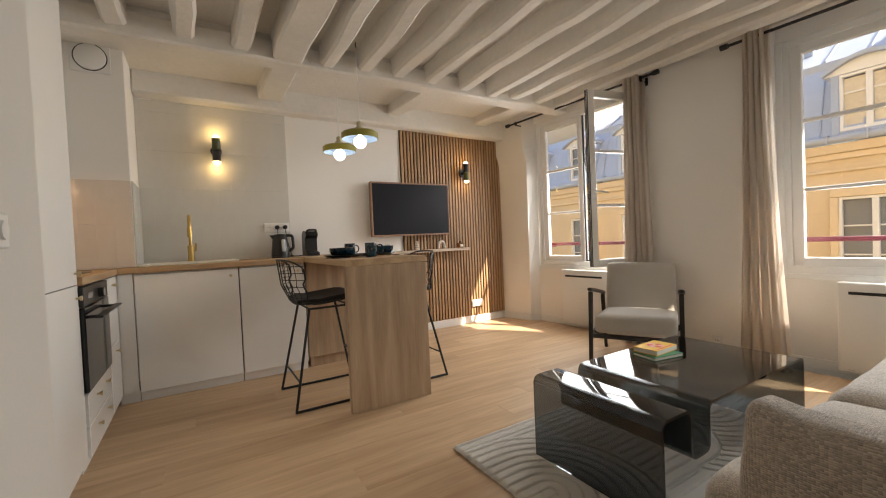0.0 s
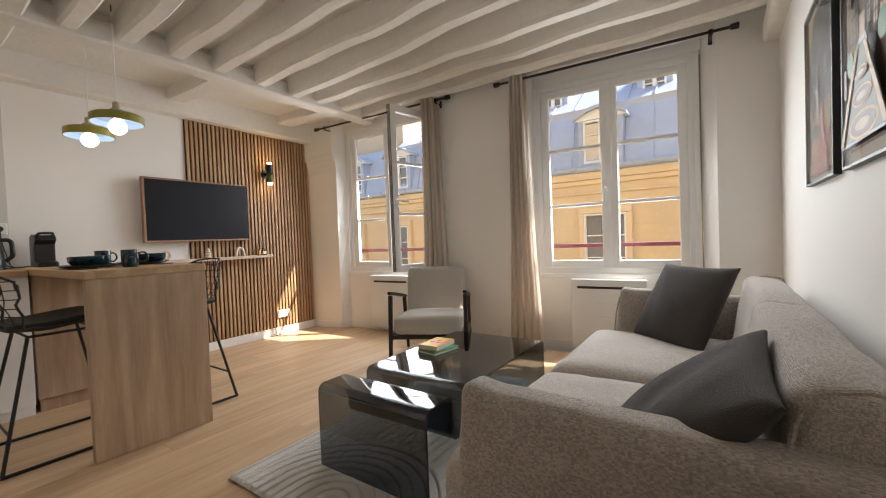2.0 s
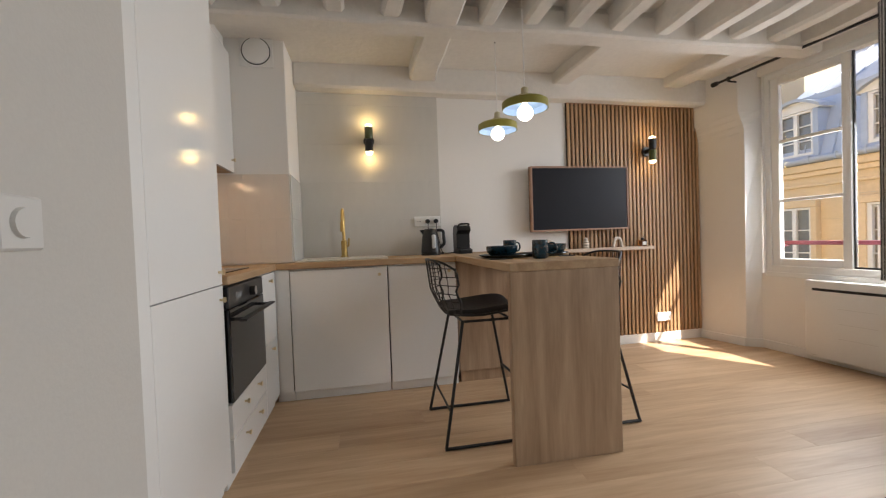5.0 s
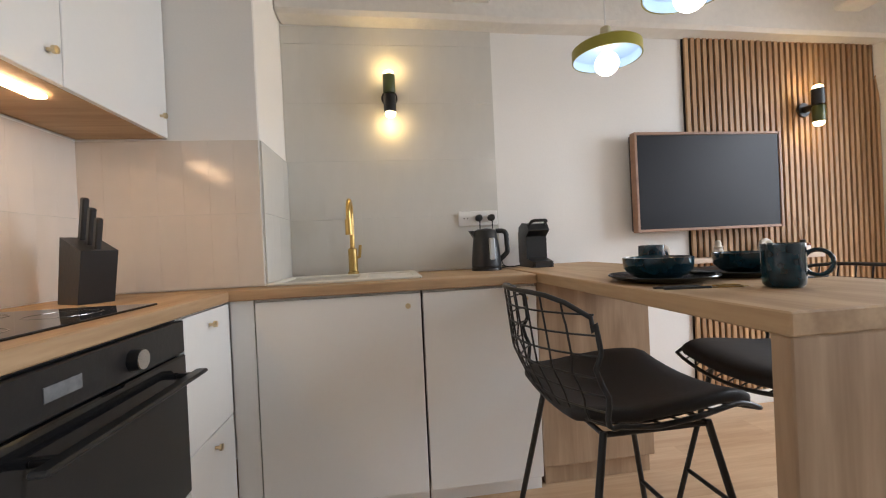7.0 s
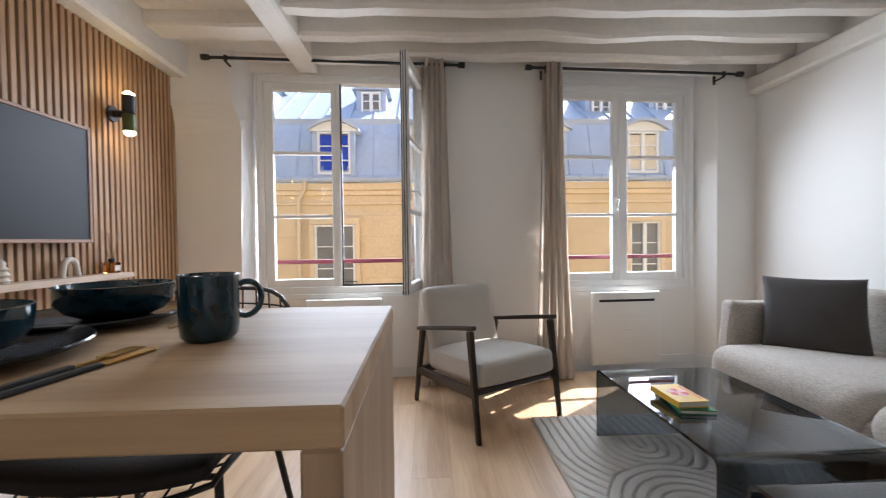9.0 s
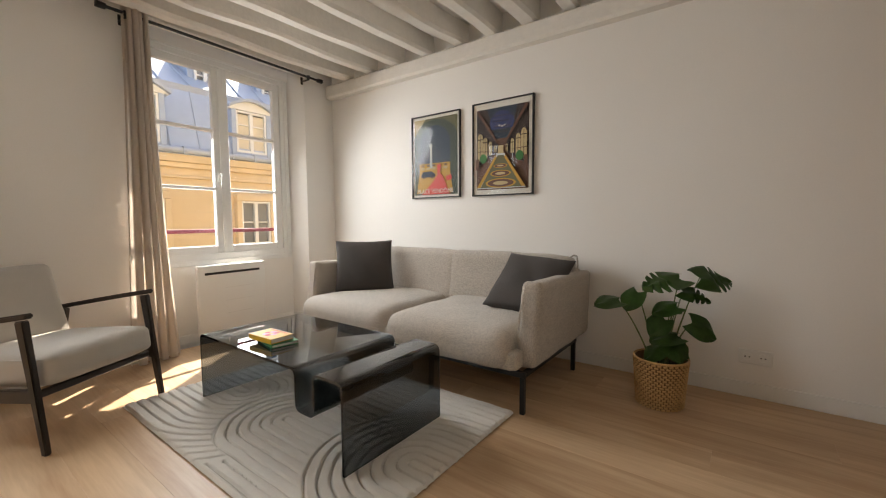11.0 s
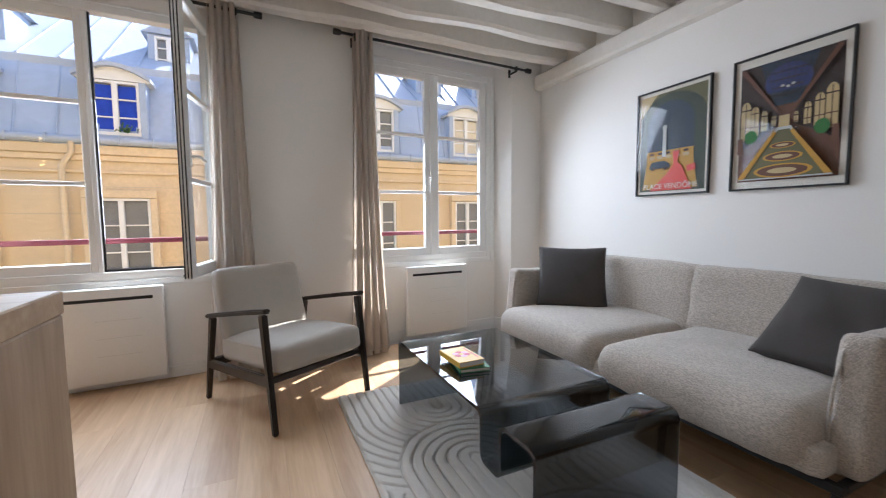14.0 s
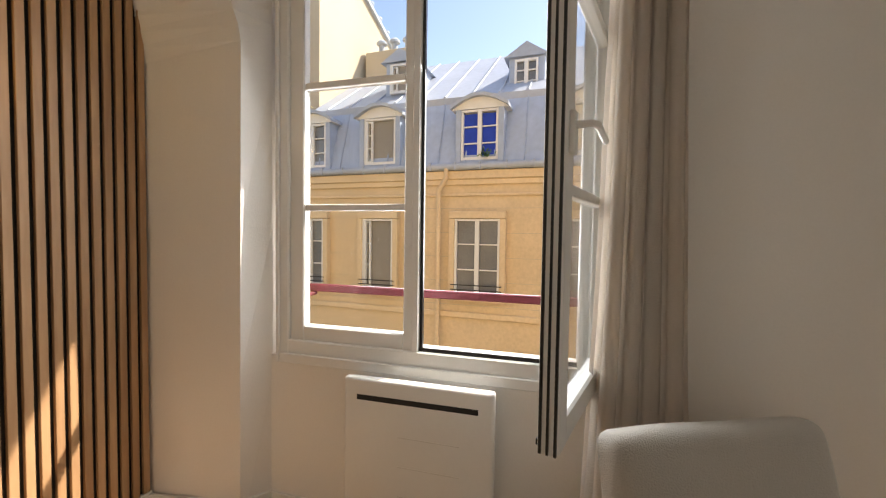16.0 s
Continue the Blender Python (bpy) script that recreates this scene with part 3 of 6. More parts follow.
def window(name, mid, label, opened, depth, over):
    w = empty(name, WM @ Matrix.Translation((depth, 0, 0)), label, "window", "windows of the room", "structure")
    bm = bmesh.new()
    half, z0, z1 = 0.622, 0.668, 2.368
    add_box(bm, 0.085, 0.165, mid - half, mid - half + 0.05, z0, z1, 0.004)
    add_box(bm, 0.085, 0.165, mid + half - 0.05, mid + half, z0, z1, 0.004)
    add_box(bm, 0.086, 0.164, mid - half + 0.045, mid + half - 0.045, z0, z0 + 0.065, 0.004)
    add_box(bm, 0.086, 0.164, mid - half + 0.045, mid + half - 0.045, z1 - 0.055, z1, 0.004)
    part("window_frame", bm, PVC, w)
    tr = bmesh.new()
    for a, b in ((mid - half - over, mid - half + 0.012), (mid + half - 0.012, mid + half + over)):
        add_box(tr, 0.072, 0.084, a, b, z0 - 0.03, z1 + 0.0, 0.003)
    add_box(tr, 0.073, 0.084, mid - half + 0.013, mid + half - 0.013, z0 - 0.03, z0 + 0.01, 0.003)
    add_box(tr, 0.073, 0.084, mid - half + 0.013, mid + half - 0.013, z1 - 0.012, z1, 0.003)
    part("casing", tr, PVC, w)
    part("window_sill", box(0.166, 0.27, mid - half, mid + half, z0, z0 + 0.045, 0.004), GROUT, w, "pale stone outer sill")
    sw, sh = half - 0.047, z1 - z0 - 0.105
    sash("sash", w, sw, sh, Matrix.Translation((0.100, mid, z0 + 0.058)), None if opened else 0.03, "white casement of three panes")
    if opened:
        m = Matrix.Translation((0.085, mid - half + 0.004, z0 + 0.058)) @ Matrix.Rotation(radians(75.5), 4, "Z") @ Matrix.Translation((-0.046, 0, 0))
        sash("sash", w, sw + 0.02, sh, m, sw - 0.015, "white casement swung into the room")
        edge = bmesh.new()
        for a, b in ((0.004, 0.010), (0.021, 0.026), (0.036, 0.042)):
            add_box(edge, a, b, sw + 0.019, sw + 0.024, 0.004, sh - 0.004, 0)
        e = part("edge_seal", edge, BLKPL, w, "black seals and lock strip on the open edge")
        e.matrix_basis = m
        gasket = bmesh.new()
        add_box(gasket, 0.10, 0.105, mid - half + 0.05, mid, z0 + 0.065, z0 + 0.08, 0.001)
        add_box(gasket, 0.10, 0.118, mid - 0.012, mid - 0.001, z0 + 0.07, z1 - 0.06, 0.001)
        part("seal", gasket, BLKPL, w, "black rubber seal")
    else:
        sash("sash", w, sw, sh, Matrix.Translation((0.100, mid - sw, z0 + 0.058)), None, "white casement of three panes")
    part("mullion_cover", box(0.088, 0.10, mid - 0.02, mid + 0.02, z0 + 0.06, z1 - 0.06, 0.003) if not opened else box(0.088, 0.10, mid + 0.002, mid + 0.03, z0 + 0.06, z1 - 0.06, 0.003), PVC, w)
    return w


window("window_1", -0.728, "white double window with one casement swung open", True, 0.03, 0.004)
window("window_2", -3.051, "closed white double window of six panes", False, 0.07, 0.028)
for u in (-0.735, -3.051):
    g = empty("guard_rail", WM, "dark red iron guard rail outside the window", "guard rail", "guard rails", "structure")
    part("rail", box(0.36, 0.385, u - 0.72, u + 0.72, 0.90, 0.935, 0.004), REDIRON, g)
    for e in (-0.62, 0.62):
        part("bracket", box(0.255, 0.372, u + e - 0.012, u + e + 0.012, 0.885, 0.90, 0.003), REDIRON, g)


# ---- the street outside ----
ground = tagged(part("ground", box(-300, 300, -300, 300, -9.1, -9.0, 0), ROADM), "grey asphalt street far below", "ground", kind="structure")
FX = 10.6
house = empty("street_house", Matrix.Identity(4), "ochre stone street house with a zinc mansard roof", "house")
part("wall", box(FX, FX + 3.5, -16, 15.0, -9.0, 2.52, 0), STONE, house)
for z0, z1, out in ((2.34, 2.52, 0.10), (2.22, 2.34, 0.06), (1.98, 2.04, 0.05), (-0.62, -0.50, 0.07)):
    part("cornice", box(FX - out, FX + 0.05, -16, 15.0, z0, z1, 0.015), STONE, house)
gut = bmesh.new()
add_tube(gut, [(FX - 0.12, -16, 2.60), (FX - 0.12, 15.0, 2.60)], 0.075, 12)
part("gutter", gut, ZINC, house, "grey zinc gutter")
for gy in np.arange(-10, 14.8, 0.55):
    part("gutter_bracket", box(FX - 0.205, FX - 0.03, gy - 0.012, gy + 0.012, 2.52, 2.69, 0.003), ZINC, house)
# steep lower slope and lit upper slope
part("roof", prism([(FX - 0.05, 2.60), (FX + 0.45, 4.25), (FX + 0.45, 2.60)], -16, 15.0, "y"), SLATE, house, "blue-grey zinc mansard slope")
part("upper_roof", prism([(FX + 0.37, 4.22), (FX + 3.4, 6.30), (FX + 6.4, 4.25), (FX + 0.5, 3.6)], -3.1, 8.9, "y"), ZINC, house, "pale zinc upper slope")
part("upper_roof", prism([(FX + 0.37, 4.22), (FX + 3.4, 6.7), (FX + 6.4, 4.25), (FX + 0.5, 3.6)], -16, -3.1, "y"), ZINC, house, "pale zinc upper slope")
for sy in np.arange(-9.6, 8.8, 0.62):
    part("seam", tube([(FX - 0.05, sy, 2.66), (FX + 0.45, sy, 4.24)], 0.018, 5), SLATE, house)
    top = 6.30 if sy > -3.1 else 6.7
    part("upper_seam", tube([(FX + 0.37, sy, 4.24), (FX + 3.38, sy, top + 0.01)], 0.022, 5), ZINC, house)


def far_window(y, z0, z1, w, x, arch=False, dark=False, cloth=None, parent=None, rail=False):
    """A casement of the house across the street with frame, bars and glass."""
    wn_ = part("window", box(x + 0.10, x + 0.13, y - w / 2, y + w / 2, z0, z1, 0), DIMROOM if dark else FARWIN, parent)
    fr = bmesh.new()
    for a, b in ((y - w / 2, y - w / 2 + 0.05), (y + w / 2 - 0.05, y + w / 2)):
        add_box(fr, x + 0.02, x + 0.10, a, b, z0, z1, 0.004)
    add_box(fr, x + 0.022, x + 0.098, y - w / 2 + 0.045, y + w / 2 - 0.045, z0, z0 + 0.06, 0.004)
    add_box(fr, x + 0.022, x + 0.098, y - w / 2 + 0.045, y + w / 2 - 0.045, z1 - 0.05, z1, 0.004)
    if not dark:
        add_box(fr, x + 0.024, x + 0.096, y - 0.045, y + 0.045, z0 + 0.05, z1 - 0.04, 0.004)
        for k in (1, 2):
            zz = z0 + (z1 - z0) * k / 3
            add_box(fr, x + 0.05, x + 0.09, y - w / 2 + 0.045, y + w / 2 - 0.045, zz - 0.014, zz + 0.014, 0.002)
    else:
        leaf = y + w / 2 - 0.06
        for a, b, c, d in ((leaf - 0.04, leaf, z0 + 0.06, z1 - 0.06),):
            add_box(fr, x + 0.0, x + 0.09, a, b, c, d, 0.003)
        add_box(fr, x + 0.03, x + 0.09, leaf - 0.15, leaf - 0.11, z0 + 0.06, z1 - 0.06, 0.003)
        for k in range(4):
            zz = z0 + 0.08 + (z1 - z0 - 0.16) * k / 3
            add_box(fr, x + 0.035, x + 0.085, leaf - 0.13, leaf - 0.02, zz - 0.014, zz + 0.014, 0.002)
    part("frame", fr, FARFRAME, wn_)
    if cloth:
        label = "bright blue curtain" if cloth == BLUECLOTH else "cream net curtain"
        part("curtain", box(x + 0.085, x + 0.098, y - w / 2 + 0.05, y - 0.05, z0 + 0.05, z1 - 0.08, 0), cloth, wn_, label)
        if cloth != BLUECLOTH:
            part("curtain", box(x + 0.085, x + 0.098, y + 0.05, y + w / 2 - 0.05, z0 + 0.05, z1 - 0.08, 0), cloth, wn_, label)
        else:
            part("curtain", box(x + 0.088, x + 0.098, y + 0.05, y + w / 2 - 0.05, z0 + 0.05, z1 - 0.08, 0), cloth, wn_, label)
    if rail:
        rb = bmesh.new()
        for zz in (z0 + 0.12, z0 + 0.22):
            add_tube(rb, [(x - 0.04, y - w / 2 - 0.06, zz), (x - 0.04, y + w / 2 + 0.06, zz)], 0.012, 6)
        part("rail", rb, BLACK, wn_)
    return wn_


rng = random.Random(4)
for k, yy in enumerate((12.9, 10.65, 8.55, 6.70, 4.36, 2.03, -0.95, -3.43, -5.8, -8.2)):
    wid = 0.98 if k in (4, 5) else 0.78
    far_window(yy, -0.12, 1.50, wid, FX - 0.14, dark=(k == 3), parent=house, rail=True)
    s = bmesh.new()
    for a, b in ((yy - wid / 2 - 0.12, yy - wid / 2), (yy + wid / 2, yy + wid / 2 + 0.12)):
        add_box(s, FX - 0.15, FX + 0.02, a, b, -0.2, 1.5, 0.008)
    add_box(s, FX - 0.15, FX + 0.02, yy - wid / 2 - 0.12, yy + wid / 2 + 0.12, 1.505, 1.66, 0.008)
    add_box(s, FX - 0.18, FX + 0.02, yy - wid / 2 - 0.12, yy + wid / 2 + 0.12, -0.24, -0.13, 0.008)
    part("window_surround", s, STONE, house)
    far_window(yy, -3.6, -1.6, wid, FX - 0.14, parent=house)
    # dormer in the steep slope
    dy = yy if k != 5 else 2.1
    d = bmesh.new()
    for a, b in ((dy - 0.52, dy - 0.40), (dy + 0.40, dy + 0.52)):
        add_box(d, FX - 0.06, FX + 0.9, a, b, 2.68, 3.80, 0.01)
    add_box(d, FX - 0.04, FX + 0.9, dy - 0.41, dy + 0.41, 2.66, 2.74, 0.006)
    hood = [(dy - 0.62, 3.80)] + [(dy - 0.62 + 1.24 * i / 12, 3.80 + 0.24 * math.sin(math.pi * i / 12)) for i in range(13)] + [(dy + 0.62, 3.80)]
    part("dormer", d, SLATE, house, "zinc clad dormer")
    hb = prism([(a, b + 0.07) for a, b in hood[1:-1]] + [(a, b) for a, b in hood[1:-1]][::-1], FX - 0.16, FX + 1.6, "x")
    part("dormer_hood", hb, ZINC, house, "curved zinc dormer hood")
    part("dormer_front", prism(hood[1:-1], FX - 0.05, FX + 0.9, "x"), FARFRAME, house)
    far_window(dy, 2.74, 3.79, 0.80, FX - 0.06, dark=(k == 3), cloth=BLUECLOTH if k == 4 else CREAMCLOTH if k in (5, 7) else None, parent=house)
# attic dormers high on the lit slope
for ay, az in ((6.66, 5.02), (3.55, 4.75), (-2.75, 4.85), (-4.55, 4.85), (1.0, 4.8)):
    d = bmesh.new()
    add_box(d, FX + 0.95, FX + 2.6, ay - 0.40, ay + 0.40, az - 0.75, az + 0.42, 0.01)
    part("attic_dormer", d, SLATE, house, "small zinc attic dormer")
    gable = prism([(ay - 0.50, az + 0.40), (ay, az + 0.72), (ay + 0.50, az + 0.40)], FX + 0.85, FX + 2.9, "x")
    part("attic_gable", gable, ZINC, house, "pointed zinc dormer roof")
    far_window(ay, az - 0.38, az + 0.34, 0.52, FX + 0.84, dark=(ay == 6.66), parent=house)
bush = bmesh.new()
for k in range(70):
    c = Vector((FX - 0.10 + rng.uniform(-0.05, 0.05), 4.20 + rng.gauss(0, 0.07), 2.80 + abs(rng.gauss(0, 0.07))))
    a, b = Vector((rng.uniform(-1, 1), rng.uniform(-1, 1), rng.uniform(-1, 1))).normalized() * 0.035, Vector((rng.uniform(-1, 1), rng.uniform(-1, 1), rng.uniform(-1, 1))).normalized() * 0.022
    bush.faces.new([bush.verts.new(c + d) for d in (-a, b, a, -b)])
tagged(part("window_plant", bush, LEAF, house, "small green plant at the attic window"), kind="stuff")
pipe = tube(rounded([(FX - 0.14, 5.05, 2.56), (FX - 0.14, 5.05, 2.36), (FX - 0.12, 5.22, 2.1), (FX - 0.12, 5.22, -9.0)], 0.12), 0.05, 10)
part("downpipe", pipe, STONE, house, "ochre painted downpipe", 40)
# stone joints on the facade
for z in (1.72, 1.2, 0.68, 0.16, -0.36):
    part("joint", box(FX - 0.003, FX + 0.004, -16, 15.0, z, z + 0.012, 0), PLASTER, house)
gable_house = empty("neighbour_gable", Matrix.Identity(4), "taller neighbour house with a bare sand plaster gable", "house")
part("wall", prism([(FX + 0.75, -9.0), (FX + 9, -9.0), (FX + 9, 7.4), (FX + 5.2, 7.6), (FX + 0.75, 9.34)], 8.92, 20, "y"), PLASTER, gable_house)
part("coping", prism([(FX + 5.2, 7.6), (FX + 0.75, 9.34), (FX + 0.75, 9.44), (FX + 5.2, 7.72)], 8.82, 9.4, "y"), ZINC, gable_house, "dark zinc coping")
for i in range(6):
    part("chimney_pot", lathe([(0.0, 0), (0.14, 0), (0.12, 0.4), (0.15, 0.45), (0.15, 0.5), (0, 0.5)], 12, Matrix.Translation((FX + 2.0 + 0.55 * i, 9.1, 8.85 - 0.21 * i))), ZINC, gable_house)
st = empty("chimney_stack", Matrix.Identity(4), "plastered chimney stack with zinc cowls", "chimney")
part("stack", box(FX + 2.9, FX + 3.7, 7.3, 8.8, 5.6, 6.75, 0.02), PLASTER, st)
for i in range(3):
    part("cowl", lathe([(0.09, 0), (0.09, 0.32), (0.17, 0.36), (0.17, 0.42), (0.09, 0.5), (0, 0.5)], 12, Matrix.Translation((FX + 3.3, 7.55 + 0.45 * i, 6.75))), ZINC, st)
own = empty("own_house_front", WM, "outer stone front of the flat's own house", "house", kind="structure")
part("wall", box(0.222, 0.27, -14, -3.70, -9.0, 7.5, 0), STONE, own)
part("wall", box(0.222, 0.27, -2.41, -1.36, -9.0, 7.5, 0), STONE, own)
part("wall", box(0.222, 0.27, -0.06, 8, -9.0, 7.5, 0), STONE, own)
for u0, u1 in ((-3.70, -2.41), (-1.36, -0.06)):
    part("wall", box(0.222, 0.27, u0, u1, -9.0, 0.62, 0), STONE, own)
    part("wall", box(0.222, 0.27, u0, u1, 2.42, 7.5, 0), STONE, own)
# Added ledge, out of view: it keeps high sun off the slatted wall.
part("string_course", box(0.27, 0.72, -14, 8, 2.63, 2.80, 0.02), STONE, own, "added unseen stone ledge that blocks high sun from the windows")


# ---- kitchen ----
WT = 0.935
worktop = empty("worktop", Matrix.Identity(4), "light oak worktop along two walls", "worktop")
part("slab", box(-1.015, 0.815, 3.30, NY - 0.001, WT - 0.04, WT, 0.004), OAKW, worktop)
part("side_slab", box(-1.015, -0.40, 2.365, 3.299, WT - 0.04, WT, 0.004), OAKX, worktop)
bar = empty("breakfast_bar", Matrix.Identity(4), "light oak breakfast bar with a full end panel", "bar table")
part("top", box(0.818, 1.372, 2.222, NY - 0.001, WT - 0.036, WT + 0.004, 0.003), OAKX, bar)
part("end_panel", box(0.820, 1.370, 2.224, 2.262, 0, WT - 0.0365, 0.003), OAK, bar)
part("base_panel", box(0.835, 1.355, 3.36, NY - 0.025, 0.085, WT - 0.0365, 0.003), OAK, bar)
part("plinth", box(0.845, 1.345, 3.385, NY - 0.025, 0, 0.084, 0.002), OAK, bar)


def knob(parent, m):
    part("knob", lathe([(0.0, 0), (0.005, 0), (0.005, 0.012), (0.011, 0.015), (0.011, 0.024), (0, 0.025)], 16, m), KNOB, parent, "small pale brass knob", 40)


def base_unit(name, x0, x1, label):
    u = empty(name, Matrix.Identity(4), label, "kitchen cabinet", "base cabinets")
    part("body", box(x0, x1, 3.345, NY - 0.01, 0.085, WT - 0.0405, 0.001), LACQ, u)
    d = part("door", box(x0 + 0.002, x1 - 0.002, 3.322, 3.343, 0.07, WT - 0.052, 0.002), LACQ, u)
    knob(d, Matrix.Translation((x1 - 0.055, 3.322, WT - 0.10)) @ Matrix.Rotation(radians(90), 4, "X"))
    part("plinth", box(x0, x1, 3.36, 3.375, 0, 0.075, 0.001), LACQ, u)
    return u


base_unit("sink_cabinet", -0.318, 0.328, "white lacquered sink cabinet with one wide door")
base_unit("base_cabinet", 0.334, 0.818, "white lacquered base cabinet beside the bar")
fill = empty("corner_filler", Matrix.Identity(4), "white lacquered corner filler between cabinets", "kitchen cabinet")
part("panel", box(-0.41, -0.322, 3.328, 3.345, 0.07, WT - 0.041, 0.001), LACQ, fill)
part("plinth", box(-0.43, -0.32, 3.36, 3.375, 0, 0.075, 0.001), LACQ, fill)


def drawers(name, y0, y1, cuts, label, kn=1):
    u = empty(name, Matrix.Identity(4), label, "kitchen cabinet", "drawer cabinets")
    part("body", box(-1.0, -0.432, y0, y1, 0.085, cuts[-1] + 0.002, 0.001), LACQ, u)
    for a, b in zip(cuts, cuts[1:]):
        d = part("drawer_front", box(-0.431, -0.41, y0 + 0.002, y1 - 0.002, a + 0.002, b - 0.002, 0.002), LACQ, u)
        for k in range(kn):
            yy = y0 + (y1 - y0) * (0.5 if kn == 1 else (0.3 + 0.4 * k))
            knob(d, Matrix.Translation((-0.41, yy, b - 0.05)) @ Matrix.Rotation(radians(90), 4, "Y"))
    part("plinth", box(-0.46, -0.445, y0, y1, 0, 0.083, 0.001), LACQ, u)
    return u


drawers("drawer_cabinet", 2.972, 3.32, (0.07, 0.467, WT - 0.046), "white lacquered drawer cabinet with brass knobs")
drawers("drawer_cabinet", 2.37, 2.968, (0.07, 0.22, 0.372), "white lacquered drawers under the oven", 2)
oven = empty("oven", Matrix.Identity(4), "black built-in oven with a bar handle", "oven")
part("body", box(-1.0, -0.428, 2.374, 2.964, 0.378, WT - 0.045, 0.002), BLKPL, oven)
panel = part("control_panel", box(-0.427, -0.405, 2.374, 2.964, 0.79, WT - 0.05, 0.004), BLKPL, oven)
dial = part("dial", lathe([(0, 0), (0.026, 0), (0.025, 0.024), (0, 0.024)], 28, Matrix.Translation((-0.405, 2.72, 0.832)) @ Matrix.Rotation(radians(90), 4, "Y")), BLKPL, panel, "round black dial", 40)
part("cap", lathe([(0, 0.0242), (0.0235, 0.0242), (0.023, 0.0258), (0, 0.026)], 28, Matrix.Translation((-0.405, 2.72, 0.832)) @ Matrix.Rotation(radians(90), 4, "Y")), STEEL, dial, "brushed steel face", 40)
part("display", box(-0.4048, -0.4035, 2.47, 2.56, 0.822, 0.85, 0), FARWIN, panel, "dark glass display")
door = part("oven_door", box(-0.427, -0.403, 2.374, 2.964, 0.378, 0.785, 0.004), material("black_oven_glass", (0.008, 0.008, 0.009), 0.06, vary=0.1, bump=0), oven, "black glass door")
hb = bmesh.new()
add_box(hb, -0.372, -0.338, 2.385, 2.953, 0.730, 0.742, 0.004)
for yy in (2.43, 2.90):
    add_box(hb, -0.404, -0.36, yy, yy + 0.02, 0.728, 0.742, 0.003)
part("handle", hb, BLACK, door, "black bar handle")
hob = empty("hob", Matrix.Identity(4), "black glass hob set in the worktop", "hob")
part("glass", box(-0.97, -0.47, 2.40, 2.96, WT, WT + 0.006, 0.002), material("hob_glass", (0.006, 0.006, 0.007), 0.05, vary=0.05, bump=0), hob)
for a, b in ((-0.83, 2.54), (-0.61, 2.54), (-0.83, 2.81), (-0.61, 2.81)):
    part("ring", lathe([(0.075, 0), (0.078, 0), (0.078, 0.0006), (0.075, 0.0006)], 32, Matrix.Translation((a, b, WT + 0.006))), STEEL, hob)
tall = empty("fridge_cabinet", Matrix.Identity(4), "tall white lacquered fridge cabinet with two doors", "kitchen cabinet")
part("body", box(-1.0, -0.442, 1.53, 2.355, 0.08, 2.56, 0.001), LACQ, tall)
for a, b, k in ((0.07, 0.897, 0.84), (0.901, 2.56, 0.955)):
    d = part("door", box(-0.441, -0.42, 1.76, 2.353, a, b, 0.002), LACQ, tall)
    knob(d, Matrix.Translation((-0.42, 2.31, k)) @ Matrix.Rotation(radians(90), 4, "Y"))
part("side_panel", box(-0.441, -0.42, 1.53, 1.758, 0.0, 2.56, 0.001), LACQ, tall)
part("plinth", box(-0.47, -0.455, 1.53, 2.355, 0, 0.078, 0.001), LACQ, tall)
upper = empty("wall_cabinet", Matrix.Identity(4), "white lacquered wall cabinet over the hob", "kitchen cabinet")
part("body", box(-1.015, -0.69, 2.36, 3.47, 1.575, 2.37, 0.001), LACQ, upper)
part("underside", box(-1.01, -0.69, 2.362, 3.468, 1.562, 1.574, 0.001), OAKW, upper, "oak underside board")
for a, b in ((2.362, 2.93), (2.934, 3.468)):
    d = part("door", box(-0.689, -0.668, a, b, 1.562, 2.37, 0.002), LACQ, upper)
    knob(d, Matrix.Translation((-0.668, b - 0.05, 1.64)) @ Matrix.Rotation(radians(90), 4, "Y"))
part("light_strip", box(-0.80, -0.76, 2.55, 3.0, 1.552, 1.5615, 0.002), LED, upper, "lit warm light strip")
tagged(part("ceiling_panel_filler", box(-1.015, -0.70, 2.36, 3.47, 2.374, 2.56, 0.001), WALL), "white panel above the wall cabinet", "panel", kind="structure")

# Glazed tiles on the kitchen walls.
def tile_field(name, m, w, rows, tw, mat, label, tile="tile"):
    f = tagged(part(name, box(0, w, -0.004, 0, rows[0][0], rows[-1][1], 0), GROUT), label, "wall tiles", kind="structure")
    f.matrix_basis = m
    meshes = {}
    for r, (z0, z1) in enumerate(rows):
        x = 0.0
        while x < w - 0.01:
            x1 = min(x + tw, w)
            key = (round(x1 - x, 3), round(z1 - z0, 3))
            if key not in meshes:
                t0 = part(tile, box(0.0001, key[0] - 0.0001, -0.0075, -0.003, 0.0005, key[1] - 0.0005, 0.0003), mat, f)
                meshes[key] = t0.data
                ob = t0
            else:
                ob = new(tile, meshes[key])
                ob.parent = f
            ob.location = (x, rng.uniform(-0.00018, 0.00018), z0)
            x = x1
    return f


